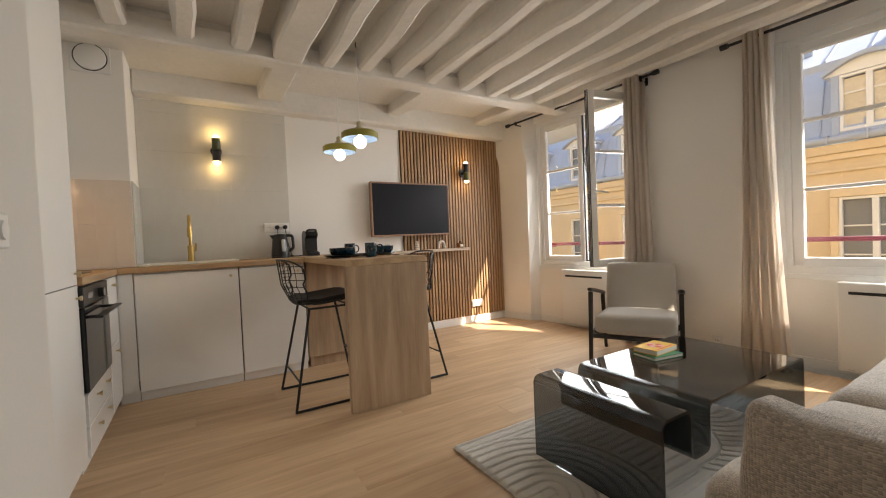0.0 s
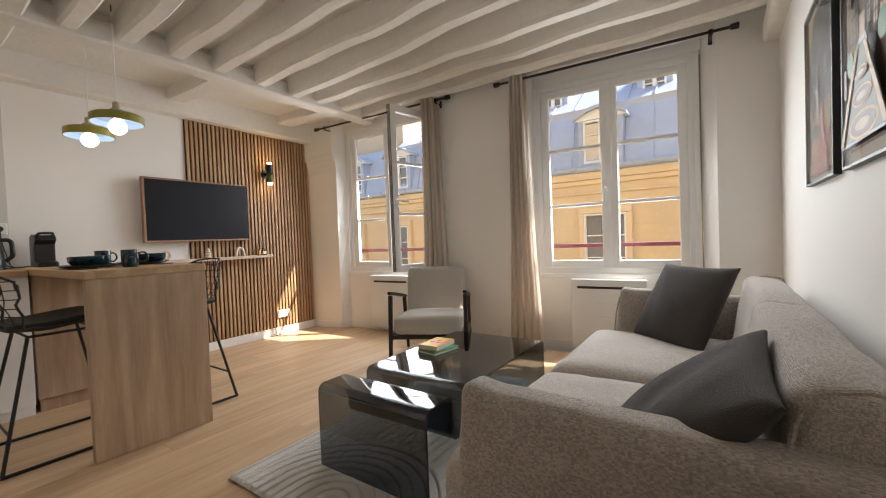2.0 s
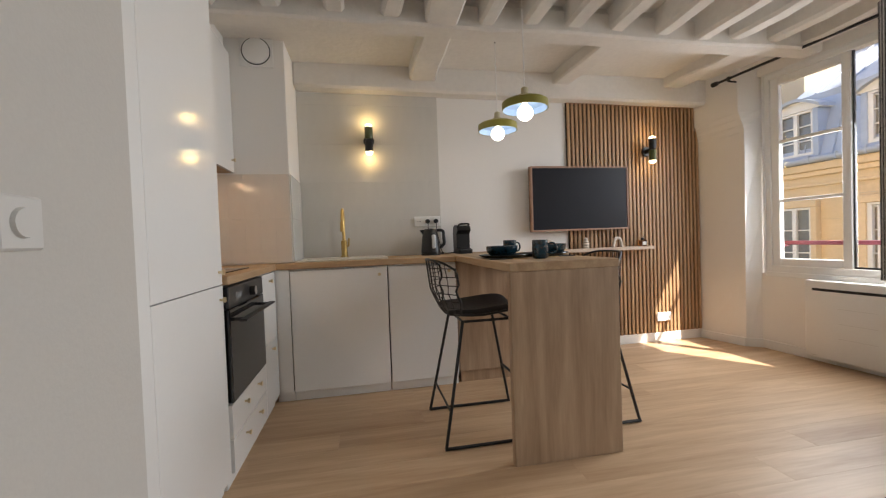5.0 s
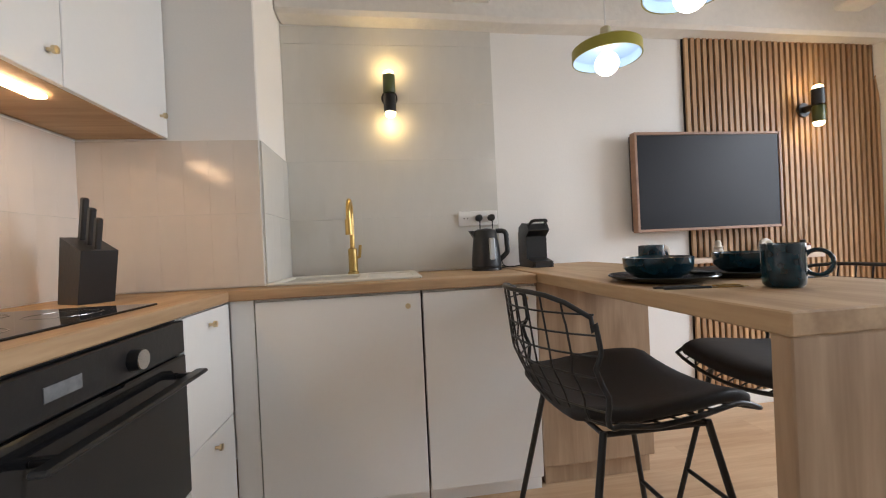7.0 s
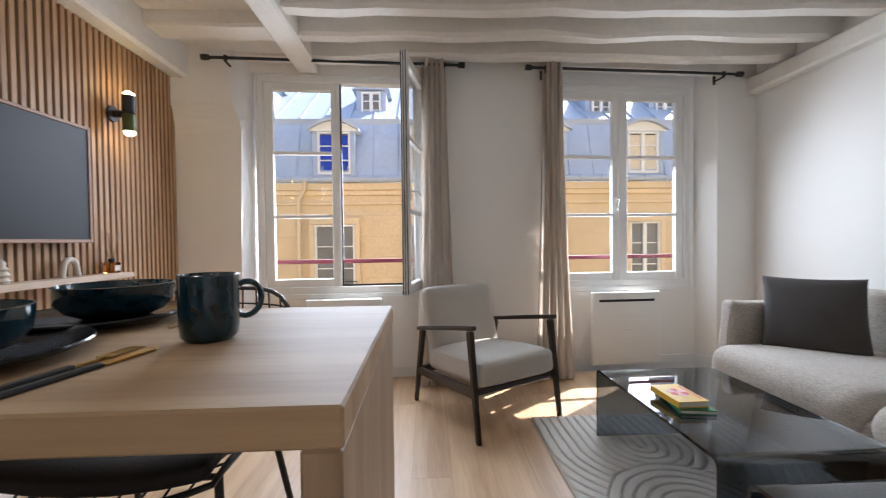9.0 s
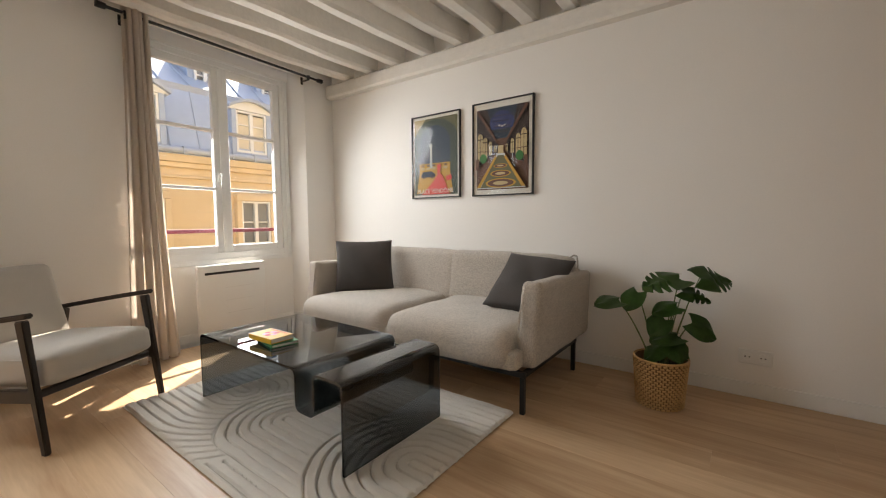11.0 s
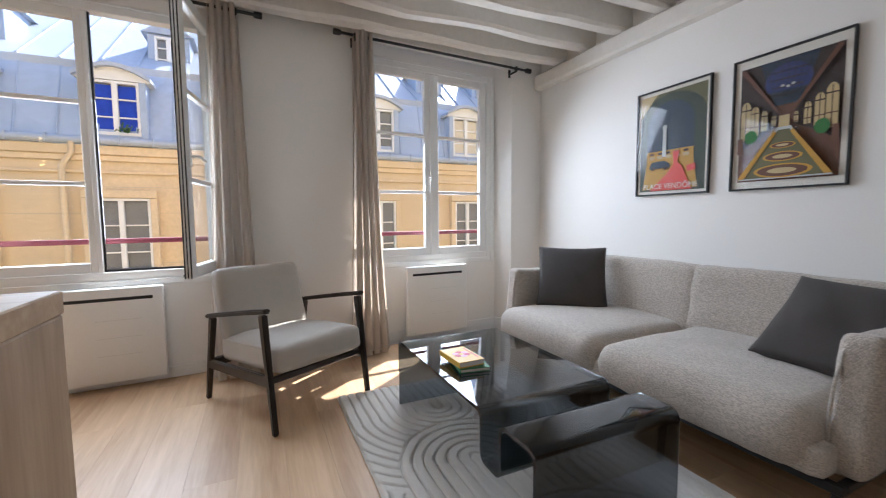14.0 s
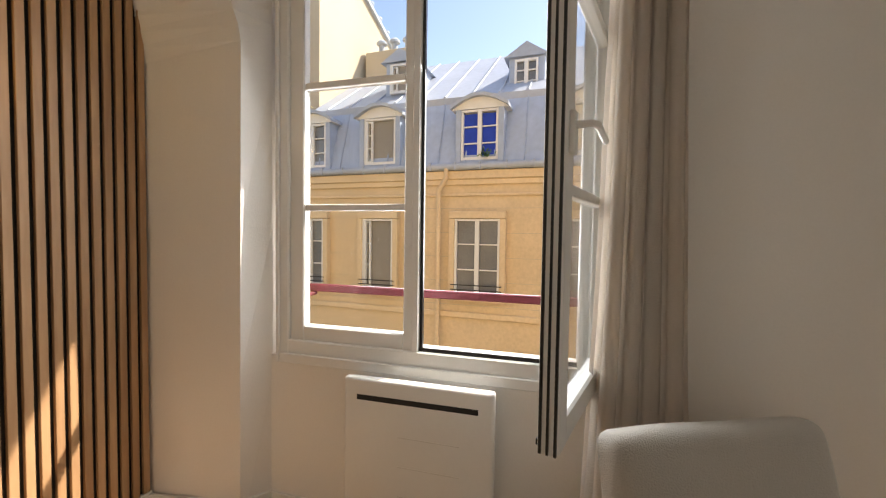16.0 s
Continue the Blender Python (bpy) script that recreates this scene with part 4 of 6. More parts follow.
vent = empty("extractor_vent", Matrix.Identity(4), "round white air vent on the boxed duct", "vent")
part("plate", box(-0.605, -0.385, 3.462, 3.473, 2.285, 2.495, 0.004), TRIM, vent)
part("cover", lathe([(0, 0), (0.088, 0), (0.085, 0.012), (0.06, 0.02), (0, 0.022)], 32, Matrix.Translation((-0.495, 3.462, 2.39)) @ Matrix.Rotation(radians(90), 4, "X")), TRIM, vent, "", 30)
part("gap", lathe([(0.088, 0), (0.094, 0), (0.094, 0.002), (0.088, 0.002)], 32, Matrix.Translation((-0.495, 3.462, 2.39)) @ Matrix.Rotation(radians(90), 4, "X")), HOLE, vent, "dark ring gap")
sink = empty("sink", Matrix.Identity(4), "cream composite sink set in the worktop", "sink")
sb = bmesh.new()
for a in ((-0.30, 0.345, 3.42, 3.45), (-0.30, 0.345, 3.80, 3.865), (-0.30, -0.265, 3.45, 3.80), (0.06, 0.10, 3.45, 3.80), (0.31, 0.345, 3.45, 3.80)):
    add_box(sb, a[0], a[1], a[2], a[3], WT, WT + 0.012, 0.004)
part("rim", sb, SINKM, sink)
part("bowl", box(-0.266, 0.061, 3.449, 3.801, WT, WT + 0.003, 0), material("sink_bowl_shadow_cream", (0.55, 0.52, 0.46), 0.5, vary=0.03, bump=0), sink)
part("drainer", box(0.099, 0.311, 3.449, 3.801, WT, WT + 0.006, 0), SINKM, sink)
tap = empty("kitchen_tap", Matrix.Translation((0.02, 3.835, WT + 0.011)), "tall brushed brass kitchen tap", "tap")
part("base", lathe([(0, 0), (0.029, 0), (0.029, 0.012), (0.024, 0.015), (0.024, 0.13), (0.014, 0.137), (0, 0.137)], 20), BRASS, tap, "", 40)
part("spout", tube([(0, 0, 0.11), (0, 0, 0.30)] + [(0, -0.075 + 0.075 * math.cos(radians(a)), 0.30 + 0.075 * math.sin(radians(a))) for a in range(15, 181, 15)] + [(0, -0.15, 0.26)], 0.0125, 12), BRASS, tap, "", 40)
part("spray_head", tube([(0, -0.15, 0.275), (0, -0.15, 0.20)], 0.018, 14), BRASS, tap, "", 40)
part("lever", tube([(0.02, 0, 0.085), (0.034, -0.003, 0.087), (0.040, -0.003, 0.15)], 0.008, 10), BRASS, tap, "", 40)


def socket(name, m, gangs, label, plugs=()):
    """A row of wall sockets; local x along the wall, y out of it."""
    s = empty(name, m, label, "socket", "wall sockets")
    w = 0.071
    part("plate", box(-gangs * w / 2 - 0.006, gangs * w / 2 + 0.006, -0.009, 0, -0.042, 0.042, 0.004), SOCK, s)
    for i in range(gangs):
        x = (i - (gangs - 1) / 2) * w
        cup = part("outlet", lathe([(0.0, 0.0008), (0.019, 0.0008), (0.020, 0.003), (0.023, 0.003), (0.023, -0.001)], 20, Matrix.Translation((x, -0.009, 0)) @ Matrix.Rotation(radians(90), 4, "X")), SOCK, s)
        if i in plugs:
            part("plug", lathe([(0, 0), (0.019, 0), (0.019, 0.03), (0.014, 0.036), (0, 0.036)], 16, Matrix.Translation((x, -0.0115, 0)) @ Matrix.Rotation(radians(90), 4, "X")), BLKPL, s, "black plug", 40)
        else:
            hb_ = bmesh.new()
            for dx in (-0.0095, 0.0095):
                add_box(hb_, x + dx - 0.003, x + dx + 0.003, -0.0118, -0.009, -0.003, 0.003, 0)
            part("pin_hole", hb_, HOLE, cup)
    return s


socket("kitchen_socket", Matrix.Translation((0.715, NY - 0.012, 1.218)), 3, "white triple socket with two black plugs", (1, 2))
socket("low_socket", Matrix.Translation((2.98, NY - 0.036, 0.24)), 2, "white double socket low on the slatted wall")
socket("sofa_wall_socket", Matrix.Translation((0.100, SY, 0.232)) @ Matrix.Rotation(radians(180), 4, "Z"), 2, "white double socket low on the sofa wall")
socket("pier_socket", WM @ Matrix.Translation((0.0, -2.03, 0.13)) @ Matrix.Rotation(radians(-90), 4, "Z"), 1, "small white socket low between the windows")
sw = empty("light_switch", Matrix.Translation((-0.33, 1.20, 1.106)), "white rotary light switch on the wall pier", "light switch")
part("plate", box(0, 0.009, -0.042, 0.042, -0.042, 0.042, 0.004), SWITCHP, sw)
part("button", lathe([(0, 0), (0.024, 0), (0.022, 0.006), (0, 0.007)], 24, Matrix.Translation((0.0092, 0, 0)) @ Matrix.Rotation(radians(90), 4, "Y")), SWITCHP, sw)

kettle = empty("electric_kettle", Matrix.Translation((0.705, 3.72, WT)), "black plastic electric kettle on its base", "kettle")
part("stand", lathe([(0, 0), (0.078, 0), (0.078, 0.014), (0.07, 0.018), (0, 0.018)], 28), BLKPL, kettle, "", 40)
part("body", lathe([(0, 0.018), (0.076, 0.018), (0.077, 0.03), (0.068, 0.13), (0.058, 0.20), (0.045, 0.212), (0.0, 0.217)], 28), BLKPL, kettle, "", 40)
part("handle", tube(rounded([(0.052, -0.01, 0.20), (0.105, -0.02, 0.20), (0.11, -0.02, 0.09), (0.074, -0.01, 0.055)], 0.03), 0.013, 10), BLKPL, kettle, "", 40)
part("spout", prism([(-0.05, 0.15), (-0.085, 0.205), (-0.045, 0.205)], -0.018, 0.018, "y"), BLKPL, kettle)
part("water_gauge", box(0.0, 0.030, -0.080, -0.055, 0.055, 0.165, 0.006), material("clear_gauge", (0.55, 0.57, 0.58), 0.2, vary=0.03, bump=0), kettle, "pale water gauge")
part("cord", tube(rounded([(0.07, 0.03, 0.008), (0.13, 0.06, 0.006), (0.10, 0.17, 0.02), (0.012, 0.165, 0.20), (0.012, 0.16, 0.283)], 0.05), 0.0035, 6), BLKPL, kettle)
coffee = empty("coffee_machine", Matrix.Translation((0.975, 3.74, WT + 0.003)), "compact black capsule coffee machine", "coffee machine")
part("body", prism([(-0.11, 0), (0.09, 0), (0.10, 0.16), (0.085, 0.215), (0.03, 0.235), (-0.05, 0.225), (-0.075, 0.19), (-0.03, 0.16), (-0.03, 0.045), (-0.11, 0.03)], -0.055, 0.055, "x"), BLKPL, coffee)
part("drip_tray", box(-0.05, 0.05, -0.125, -0.035, 0.0, 0.032, 0.006), BLKPL, coffee)
part("lever", tube(rounded([(-0.04, -0.03, 0.215), (-0.04, -0.09, 0.24), (0.04, -0.09, 0.24), (0.04, -0.03, 0.215)], 0.02), 0.008, 8), BLKPL, coffee)
part("water_tank", box(-0.05, 0.05, 0.085, 0.13, 0.01, 0.20, 0.012), material("smoked_plastic", (0.03, 0.03, 0.033), 0.12, vary=0.1, bump=0), coffee)
part("cord", tube(rounded([(-0.06, 0.05, 0.01), (-0.11, 0.02, 0.006), (-0.16, 0.05, 0.006), (-0.187, 0.145, 0.20), (-0.187, 0.14, 0.28)], 0.04), 0.0035, 6), BLKPL, coffee)
kb = empty("knife_block", Matrix.Translation((-0.80, 3.17, WT)) @ Matrix.Rotation(radians(-35), 4, "Z"), "black knife block with three black knives", "knife block")
part("block", prism([(-0.07, 0), (0.07, 0), (0.11, 0.17), (-0.03, 0.22)], -0.05, 0.05, "y"), BLKPL, kb)
for i, (a, ln) in enumerate(((-0.01, 0.15), (0.04, 0.13), (0.085, 0.11))):
    part("knife", box(-0.012, 0.012, -0.009, 0.009, 0, ln, 0.004, Matrix.Translation((a, 0, 0.21 - 0.36 * (a + 0.03))) @ Matrix.Rotation(radians(14), 4, "Y")), BLACK, kb)

# ---- crockery on the bar ----
BT = WT + 0.0035
def plate(x, y, r, name="dinner_plate"):
    p = part(name, lathe([(0, 0), (r * 0.62, 0), (r * 0.9, 0.010), (r, 0.018), (r * 0.99, 0.021), (r * 0.88, 0.014), (r * 0.6, 0.006), (0, 0.006)], 40), PLATE, smooth=40)
    p.matrix_basis = Matrix.Translation((x, y, BT))
    return tagged(p, "black glazed dinner plate with a raised rim", "plate", "place settings")


def bowl(x, y, z, r=0.082, h=0.062):
    p = part("bowl", lathe([(0, 0), (r * 0.52, 0), (r * 0.8, 0.012), (r * 0.97, h * 0.5), (r, h), (r * 0.965, h + 0.001), (r * 0.93, h * 0.5), (r * 0.75, 0.018), (0, 0.012)], 40), TEAL, smooth=50)
    p.matrix_basis = Matrix.Translation((x, y, z))
    return tagged(p, "deep teal glazed bowl on a black plate", "bowl", "place settings")


def mug(x, y, turn, z=BT, r=0.041, h=0.098, name="mug"):
    m = empty(name, Matrix.Translation((x, y, z)) @ Matrix.Rotation(radians(turn), 4, "Z"), "dark teal glazed mug with a ring handle", "mug", "place settings")
    part("cup", lathe([(0, 0), (r * 0.75, 0), (r * 0.95, 0.008), (r, 0.025), (r, h), (r * 0.95, h + 0.0015), (r * 0.92, h - 0.005), (r * 0.92, 0.02), (0, 0.012)], 32), TEAL, m, "", 50)
    part("handle", tube([(r + 0.019 + 0.026 * math.cos(radians(a)), 0, h * 0.56 + 0.028 * math.sin(radians(a))) for a in range(0, 360, 20)], 0.005, 8, True), TEAL, m, "", 60)
    return m


plate(0.975, 2.735, 0.143)
bowl(0.968, 2.742, BT + 0.007, 0.092)
plate(1.235, 2.755, 0.143)
bowl(1.268, 2.745, BT + 0.007, 0.095)
mug(1.085, 2.475, -35)
mug(1.092, 2.945, 20)


def cutlery(name, x0, y0, x1, y1, fork, label):
    d = Vector((x1 - x0, y1 - y0, 0))
    m = Matrix.Translation((x0, y0, BT)) @ Matrix.Rotation(math.atan2(d.y, d.x), 4, "Z")
    c = empty(name, m, label, "cutlery", "place settings")
    L = d.length
    part("handle", box(0, L * 0.55, -0.006, 0.006, 0, 0.006, 0.002), BLACK, c, "black handle")
    if fork:
        part("neck", box(L * 0.55, L * 0.75, -0.003, 0.003, 0.001, 0.005, 0.001), BRASS, c)
        for k in range(4):
            part("tine", box(L * 0.80, L, -0.010 + k * 0.006, -0.007 + k * 0.006, 0.003, 0.005, 0.0005), BRASS, c)
        part("head", box(L * 0.74, L * 0.81, -0.0105, 0.0115, 0.002, 0.005, 0.001), BRASS, c)
    else:
        part("blade", prism([(L * 0.55, -0.007), (L * 0.9, -0.009), (L, 0.004), (L * 0.55, 0.007)], 0.002, 0.004), BRASS, c)


cutlery("knife", 0.848, 2.555, 1.042, 2.518, False, "table knife with black handle and brass blade")
cutlery("fork", 0.838, 2.578, 1.035, 2.545, True, "table fork with black handle and brass tines")
cutlery("knife", 1.352, 2.60, 1.16, 2.585, False, "table knife with black handle and brass blade")

# ---- lamps ----
def pendant(x, y, z, top):
    p = empty("pendant_lamp", Matrix.Translation((x, y, z)), "olive metal pendant lamp with a lit globe bulb", "pendant lamp", "pendant lamps over the bar")
    part("shade", lathe([(0.026, 0.088), (0.122, 0.081), (0.138, 0.070), (0.138, 0.026), (0.135, 0.026), (0.134, 0.066), (0.121, 0.076), (0.026, 0.083)], 40), OLIVE, p, "olive drum shade", 35)
    part("inner_shade", lathe([(0.024, 0.0815), (0.119, 0.0745), (0.1325, 0.065), (0.1335, 0.027), (0.1315, 0.027), (0.130, 0.063), (0.117, 0.072), (0.024, 0.0795)], 40), PALEIN, p, "pale inner face", 35)
    part("cap", lathe([(0.0, 0.086), (0.034, 0.086), (0.034, 0.115), (0.022, 0.118), (0.021, 0.155), (0.006, 0.165), (0, 0.165)], 20), BEIGEP, p, "beige cap", 35)
    part("bulb", lathe([(0, -0.042)] + [(0.048 * math.sin(radians(a)), 0.006 - 0.048 * math.cos(radians(a))) for a in range(15, 151, 15)] + [(0.014, 0.06), (0.014, 0.075), (0, 0.075)], 24), BULB, p, "lit white globe bulb", 60)
    part("cord", tube([(0, 0, 0.16), (0, 0, top - z)], 0.0036, 6), SOCK, p)
    part("hook", tube([(0, 0, top - z - 0.04), (0.0, 0, top - z + 0.004)], 0.004, 6), BLACK, p)
    data = bpy.data.lights.new("pendant_bulb", "POINT")
    data.energy, data.color, data.shadow_soft_size = 0.2, (1.0, 0.90, 0.76), 0.045
    lamp = new("pendant_bulb", data)
    lamp.location = (x, y, z - 0.095)


pendant(1.145, 3.255, 1.79, 2.474)
pendant(1.168, 2.81, 1.80, 2.558)
rose = empty("ceiling_rose", Matrix.Translation((1.02, 3.18, 2.475)), "small white ceiling rose with a slack cable", "ceiling rose")
part("cap", lathe([(0, 0), (0.045, 0), (0.04, -0.03), (0, -0.035)], 20), TRIM, rose, "", 40)
part("cable", tube(rounded([(0.03, 0.0, -0.02), (0.07, 0.01, -0.05), (0.10, 0.06, -0.03), (0.125, 0.075, -0.02)], 0.02), 0.003, 6), SOCK, rose)


def sconce(x, y, z, flip, out):
    s = empty("wall_sconce", Matrix.Translation((x, y, z)), "black and olive double cylinder wall sconce, lit", "wall lamp", "wall sconces")
    part("wall_plate", lathe([(0, 0), (0.045, 0), (0.043, 0.012), (0, 0.014)], 28, Matrix.Rotation(radians(90), 4, "X")), BLACK, s, "", 40)
    part("arm", tube([(0, -0.01, 0), (0, -out, 0)], 0.02, 14), BLACK, s, "", 40)
    for up in (1, -1):
        mat = OLIVE_D if (up == 1) != flip else BLACK
        cyl = part("shade", lathe([(0, 0.004 * up), (0.030, 0.004 * up), (0.033, 0.012 * up), (0.033, 0.100 * up), (0.030, 0.100 * up), (0.030, 0.06 * up), (0, 0.06 * up)], 28, Matrix.Translation((0, -out, 0))), mat, s, "olive cylinder" if mat == OLIVE_D else "black cylinder", 35)
        part("bulb", lathe([(0.027, 0.065 * up), (0.029, 0.101 * up), (0.025, 0.115 * up), (0.014, 0.124 * up), (0, 0.127 * up)], 20, Matrix.Translation((0, -out, 0))), BULBW, cyl, "lit warm bulb", 60)
        data = bpy.data.lights.new("sconce_bulb", "POINT")
        data.energy, data.color, data.shadow_soft_size = 0.17, (1.0, 0.66, 0.22), 0.02
        lamp = new("sconce_bulb", data)
        lamp.location = (x, y - out, z + 0.155 * up)


sconce(0.25, NY - 0.012, 1.895, False, 0.065)
sconce(2.832, NY - 0.030, 1.818, True, 0.095)

# ---- television and slatted wall ----
tv = empty("television", Matrix.Identity(4), "wall television with a dark screen and thin walnut frame", "television")
part("case", box(1.640, 2.582, 3.838, NY - 0.028, 1.102, 1.664, 0.004), BLKPL, tv)
part("screen", box(1.650, 2.572, 3.8335, 3.8375, 1.112, 1.654, 0), SCREEN, tv, "dark matte screen")
fb = bmesh.new()
add_box(fb, 1.632, 1.648, 3.828, 3.875, 1.094, 1.672, 0.002)
add_box(fb, 2.574, 2.590, 3.828, 3.875, 1.094, 1.672, 0.002)
add_box(fb, 1.6475, 2.5745, 3.829, 3.875, 1.094, 1.110, 0.002)
add_box(fb, 1.6475, 2.5745, 3.829, 3.875, 1.656, 1.672, 0.002)
part("frame", fb, TVFRAME, tv, "walnut frame")
part("mount", box(1.95, 2.25, NY - 0.029, NY - 0.001, 1.25, 1.5, 0.002), BLACK, tv)
shelf = empty("wall_shelf", Matrix.Identity(4), "narrow pale oak wall shelf under the television", "shelf")
part("board", box(1.73, 2.83, 3.80, NY - 0.027, 0.898, 0.928, 0.003), material("pale_oak_shelf", (0.55, 0.43, 0.33), 0.5, vary=0.08, grain=90, bump=0.05), shelf)
for bx in (2.1, 2.6):
    part("bracket", box(bx, bx + 0.02, NY - 0.028, NY - 0.001, 0.90, 0.925, 0.001), BLACK, shelf)
orn = part("stacked_ornament", lathe([(0, 0), (0.026, 0), (0.030, 0.012), (0.022, 0.024), (0.029, 0.036), (0.021, 0.05), (0.026, 0.06), (0.016, 0.072), (0.018, 0.084), (0.010, 0.098), (0, 0.1)], 20), PORC, smooth=50)
orn.matrix_basis = Matrix.Translation((2.16, 3.855, 0.9285))
tagged(orn, "cream stacked ceramic ornament on the shelf", "ornament")
arch = part("arch_ornament", tube([(-0.045, 0, 0.0)] + [(-0.035 + 0.035 * (1 - math.cos(radians(a))), 0, 0.05 + 0.035 * math.sin(radians(a))) for a in range(0, 181, 20)] + [(0.045, 0, 0.0)], 0.014, 10), PORC, smooth=50)
arch.matrix_basis = Matrix.Translation((2.48, 3.855, 0.9285))
tagged(arch, "cream ceramic arch ornament on the shelf", "ornament")
ring = part("knot_ornament", tube([(0.03 * math.cos(radians(a)), 0, 0.046 + 0.033 * math.sin(radians(a))) for a in range(0, 360, 20)], 0.013, 10, True), PORC, smooth=50)
ring.matrix_basis = Matrix.Translation((1.80, 3.855, 0.9285))
tagged(ring, "cream ceramic ring ornament on the shelf", "ornament")
dif = empty("reed_diffuser", Matrix.Translation((2.74, 3.855, 0.9285)), "amber reed diffuser bottle with wooden sticks", "diffuser")
part("bottle", box(-0.030, 0.030, -0.030, 0.030, 0, 0.058, 0.006), AMBER, dif)
part("label", box(-0.02, 0.02, -0.0315, -0.0305, 0.012, 0.042, 0), PAPER, dif, "pale paper label")
part("neck", lathe([(0.013, 0.058), (0.015, 0.06), (0.015, 0.078), (0.009, 0.08), (0.009, 0.058)], 16), BLACK, dif)
for i in range(5):
    a = i * 1.26
    part("reed", tube([(0, 0, 0.03), (0.05 * math.cos(a), 0.03 * math.sin(a), 0.22)], 0.0018, 5), OAK, dif)


def slats(name, m, n, pitch, z0, z1, label):
    """A felt board with upright oak slats; local x along the wall, y into it."""
    f = tagged(part(name, box(0, n * pitch, -0.009, -0.001, z0, z1, 0), FELT), label, "slatted panel", kind="structure")
    f.matrix_basis = m
    me = None
    for i in range(n):
        if me is None:
            ob = part("slat", box(0, pitch * 0.62, -0.0235, -0.0085, z0, z1, 0.0015), SLAT, f)
            me = ob.data
        else:
            ob = new("slat", me)
            ob.parent = f
        ob.location = (i * pitch + pitch * 0.19, 0, 0)
    return f


slats("slat_panel_north", Matrix.Translation((2.03, NY, 0)), 34, 0.0411, 0.087, 2.30, "oak slats on black felt behind the television")
slats("slat_panel_west", Matrix.Translation((WX - 0.024, SY + 0.005, 0)) @ Matrix.Rotation(radians(90), 4, "Z"), 22, 0.0411, 0.031, 2.30, "oak slats on black felt beside the entrance")
tagged(part("slat_edge_strip", box(WX - 0.024, WX + 0.006, 0.312, 0.330, 0, 2.56, 0.001), BLACK), "black edge strip beside the slats", "trim", kind="structure")

# ---- radiators, rods, curtains ----
def radiator(u0, u1, back):
    r = empty("radiator", WM, "flat white electric panel radiator on the wall", "radiator", "radiators")
    part("panel", box(0.028, 0.070, u0, u1, 0.045, 0.642, 0.012, None, 3), TRIM, r, "", 40)
    part("back_box", box(0.070, back, u0 + 0.05, u1 - 0.05, 0.10, 0.60, 0.006), TRIM, r)
    part("grille", box(0.0265, 0.030, u0 + 0.055, u1 - 0.055, 0.562, 0.582, 0.001), HOLE, r, "dark slot grille")
    for z in (0.22, 0.33, 0.44):
        part("groove", box(0.0272, 0.0285, u0 + 0.12, u1 - 0.22, z, z + 0.002, 0), GROUT, r)
    part("maker_mark", box(0.0272, 0.0285, u1 - 0.08, u1 - 0.045, 0.062, 0.068, 0), GROUT, r)


radiator(-1.035, -0.465, 0.114)
radiator(-3.325, -2.735, 0.151)


def curtain_rod(u0, u1):
    r = empty("curtain_rod", WM, "black metal curtain rod with stub ends", "curtain rod", "curtain rods")
    part("rod", tube([(-0.105, u0, 2.385), (-0.105, u1, 2.385)], 0.0105, 12), BLACK, r, "", 40)
    for u, s in ((u0, -1), (u1, 1)):
        part("finial", lathe([(0, -0.02), (0.019, -0.02), (0.021, 0.0), (0.021, 0.03), (0, 0.032)], 16, Matrix.Translation((-0.105, u, 2.385)) @ Matrix.Rotation(radians(-90 * s), 4, "X")), BLACK, r, "", 40)
        b = u - s * 0.13
        hb_ = bmesh.new()
        add_tube(hb_, [(-0.105, b, 2.365), (-0.105, b, 2.40)], 0.014, 10)
        add_box(hb_, -0.11, 0.0, b - 0.006, b + 0.006, 2.355, 2.367, 0.001)
        add_box(hb_, -0.006, 0.0, b - 0.012, b + 0.012, 2.335, 2.405, 0.001)
        part("bracket", hb_, BLACK, r)


curtain_rod(-1.65, 0.15)
curtain_rod(-3.90, -2.175)


def curtain(u0, u1, b0, b1, seed):
    """A drawn-back curtain: deep folds, wider at the hem."""
    bm = bmesh.new()
    nu, nz = 126, 34
    grid = []
    for j in range(nz + 1):
        s = j / nz
        z = 2.445 + (0.012 - 2.445) * s
        k = s ** 1.6
        lo, hi = u0 + (b0 - u0) * k, u1 + (b1 - u1) * k
        row = []
        for i in range(nu + 1):
            q = i / nu
            ph = q * 4.5 * 2 * math.pi + 0.25 * math.sin(2.6 * s + seed)
            d = -0.112 + (0.044 + 0.012 * math.sin(seed + q * 9)) * math.sin(ph) + 0.006 * noise.noise(Vector((q * 5, s * 4, seed)))
            u = lo + (hi - lo) * q - 0.0105 * (hi - lo) / 0.16 * math.sin(2 * ph) * (1 - 0.2 * s) + 0.004 * noise.noise(Vector((q * 6, s * 4, seed + 4)))
            row.append(bm.verts.new((d, u, z)))
        grid.append(row)
    for a, b in zip(grid, grid[1:]):
        for i in range(nu):
            bm.faces.new((a[i], a[i + 1], b[i + 1], b[i]))
    bmesh.ops.solidify(bm, geom=bm.faces[:], thickness=0.0025)
    ob = part("curtain", bm, CURT, smooth=60)
    ob.matrix_basis = WM
    return tagged(ob, "beige cotton curtain drawn back in folds", "curtain", "curtains")


curtain(-1.53, -1.365, -1.605, -1.30, 1.0)
curtain(-2.43, -2.286, -2.525, -2.228, 2.3)


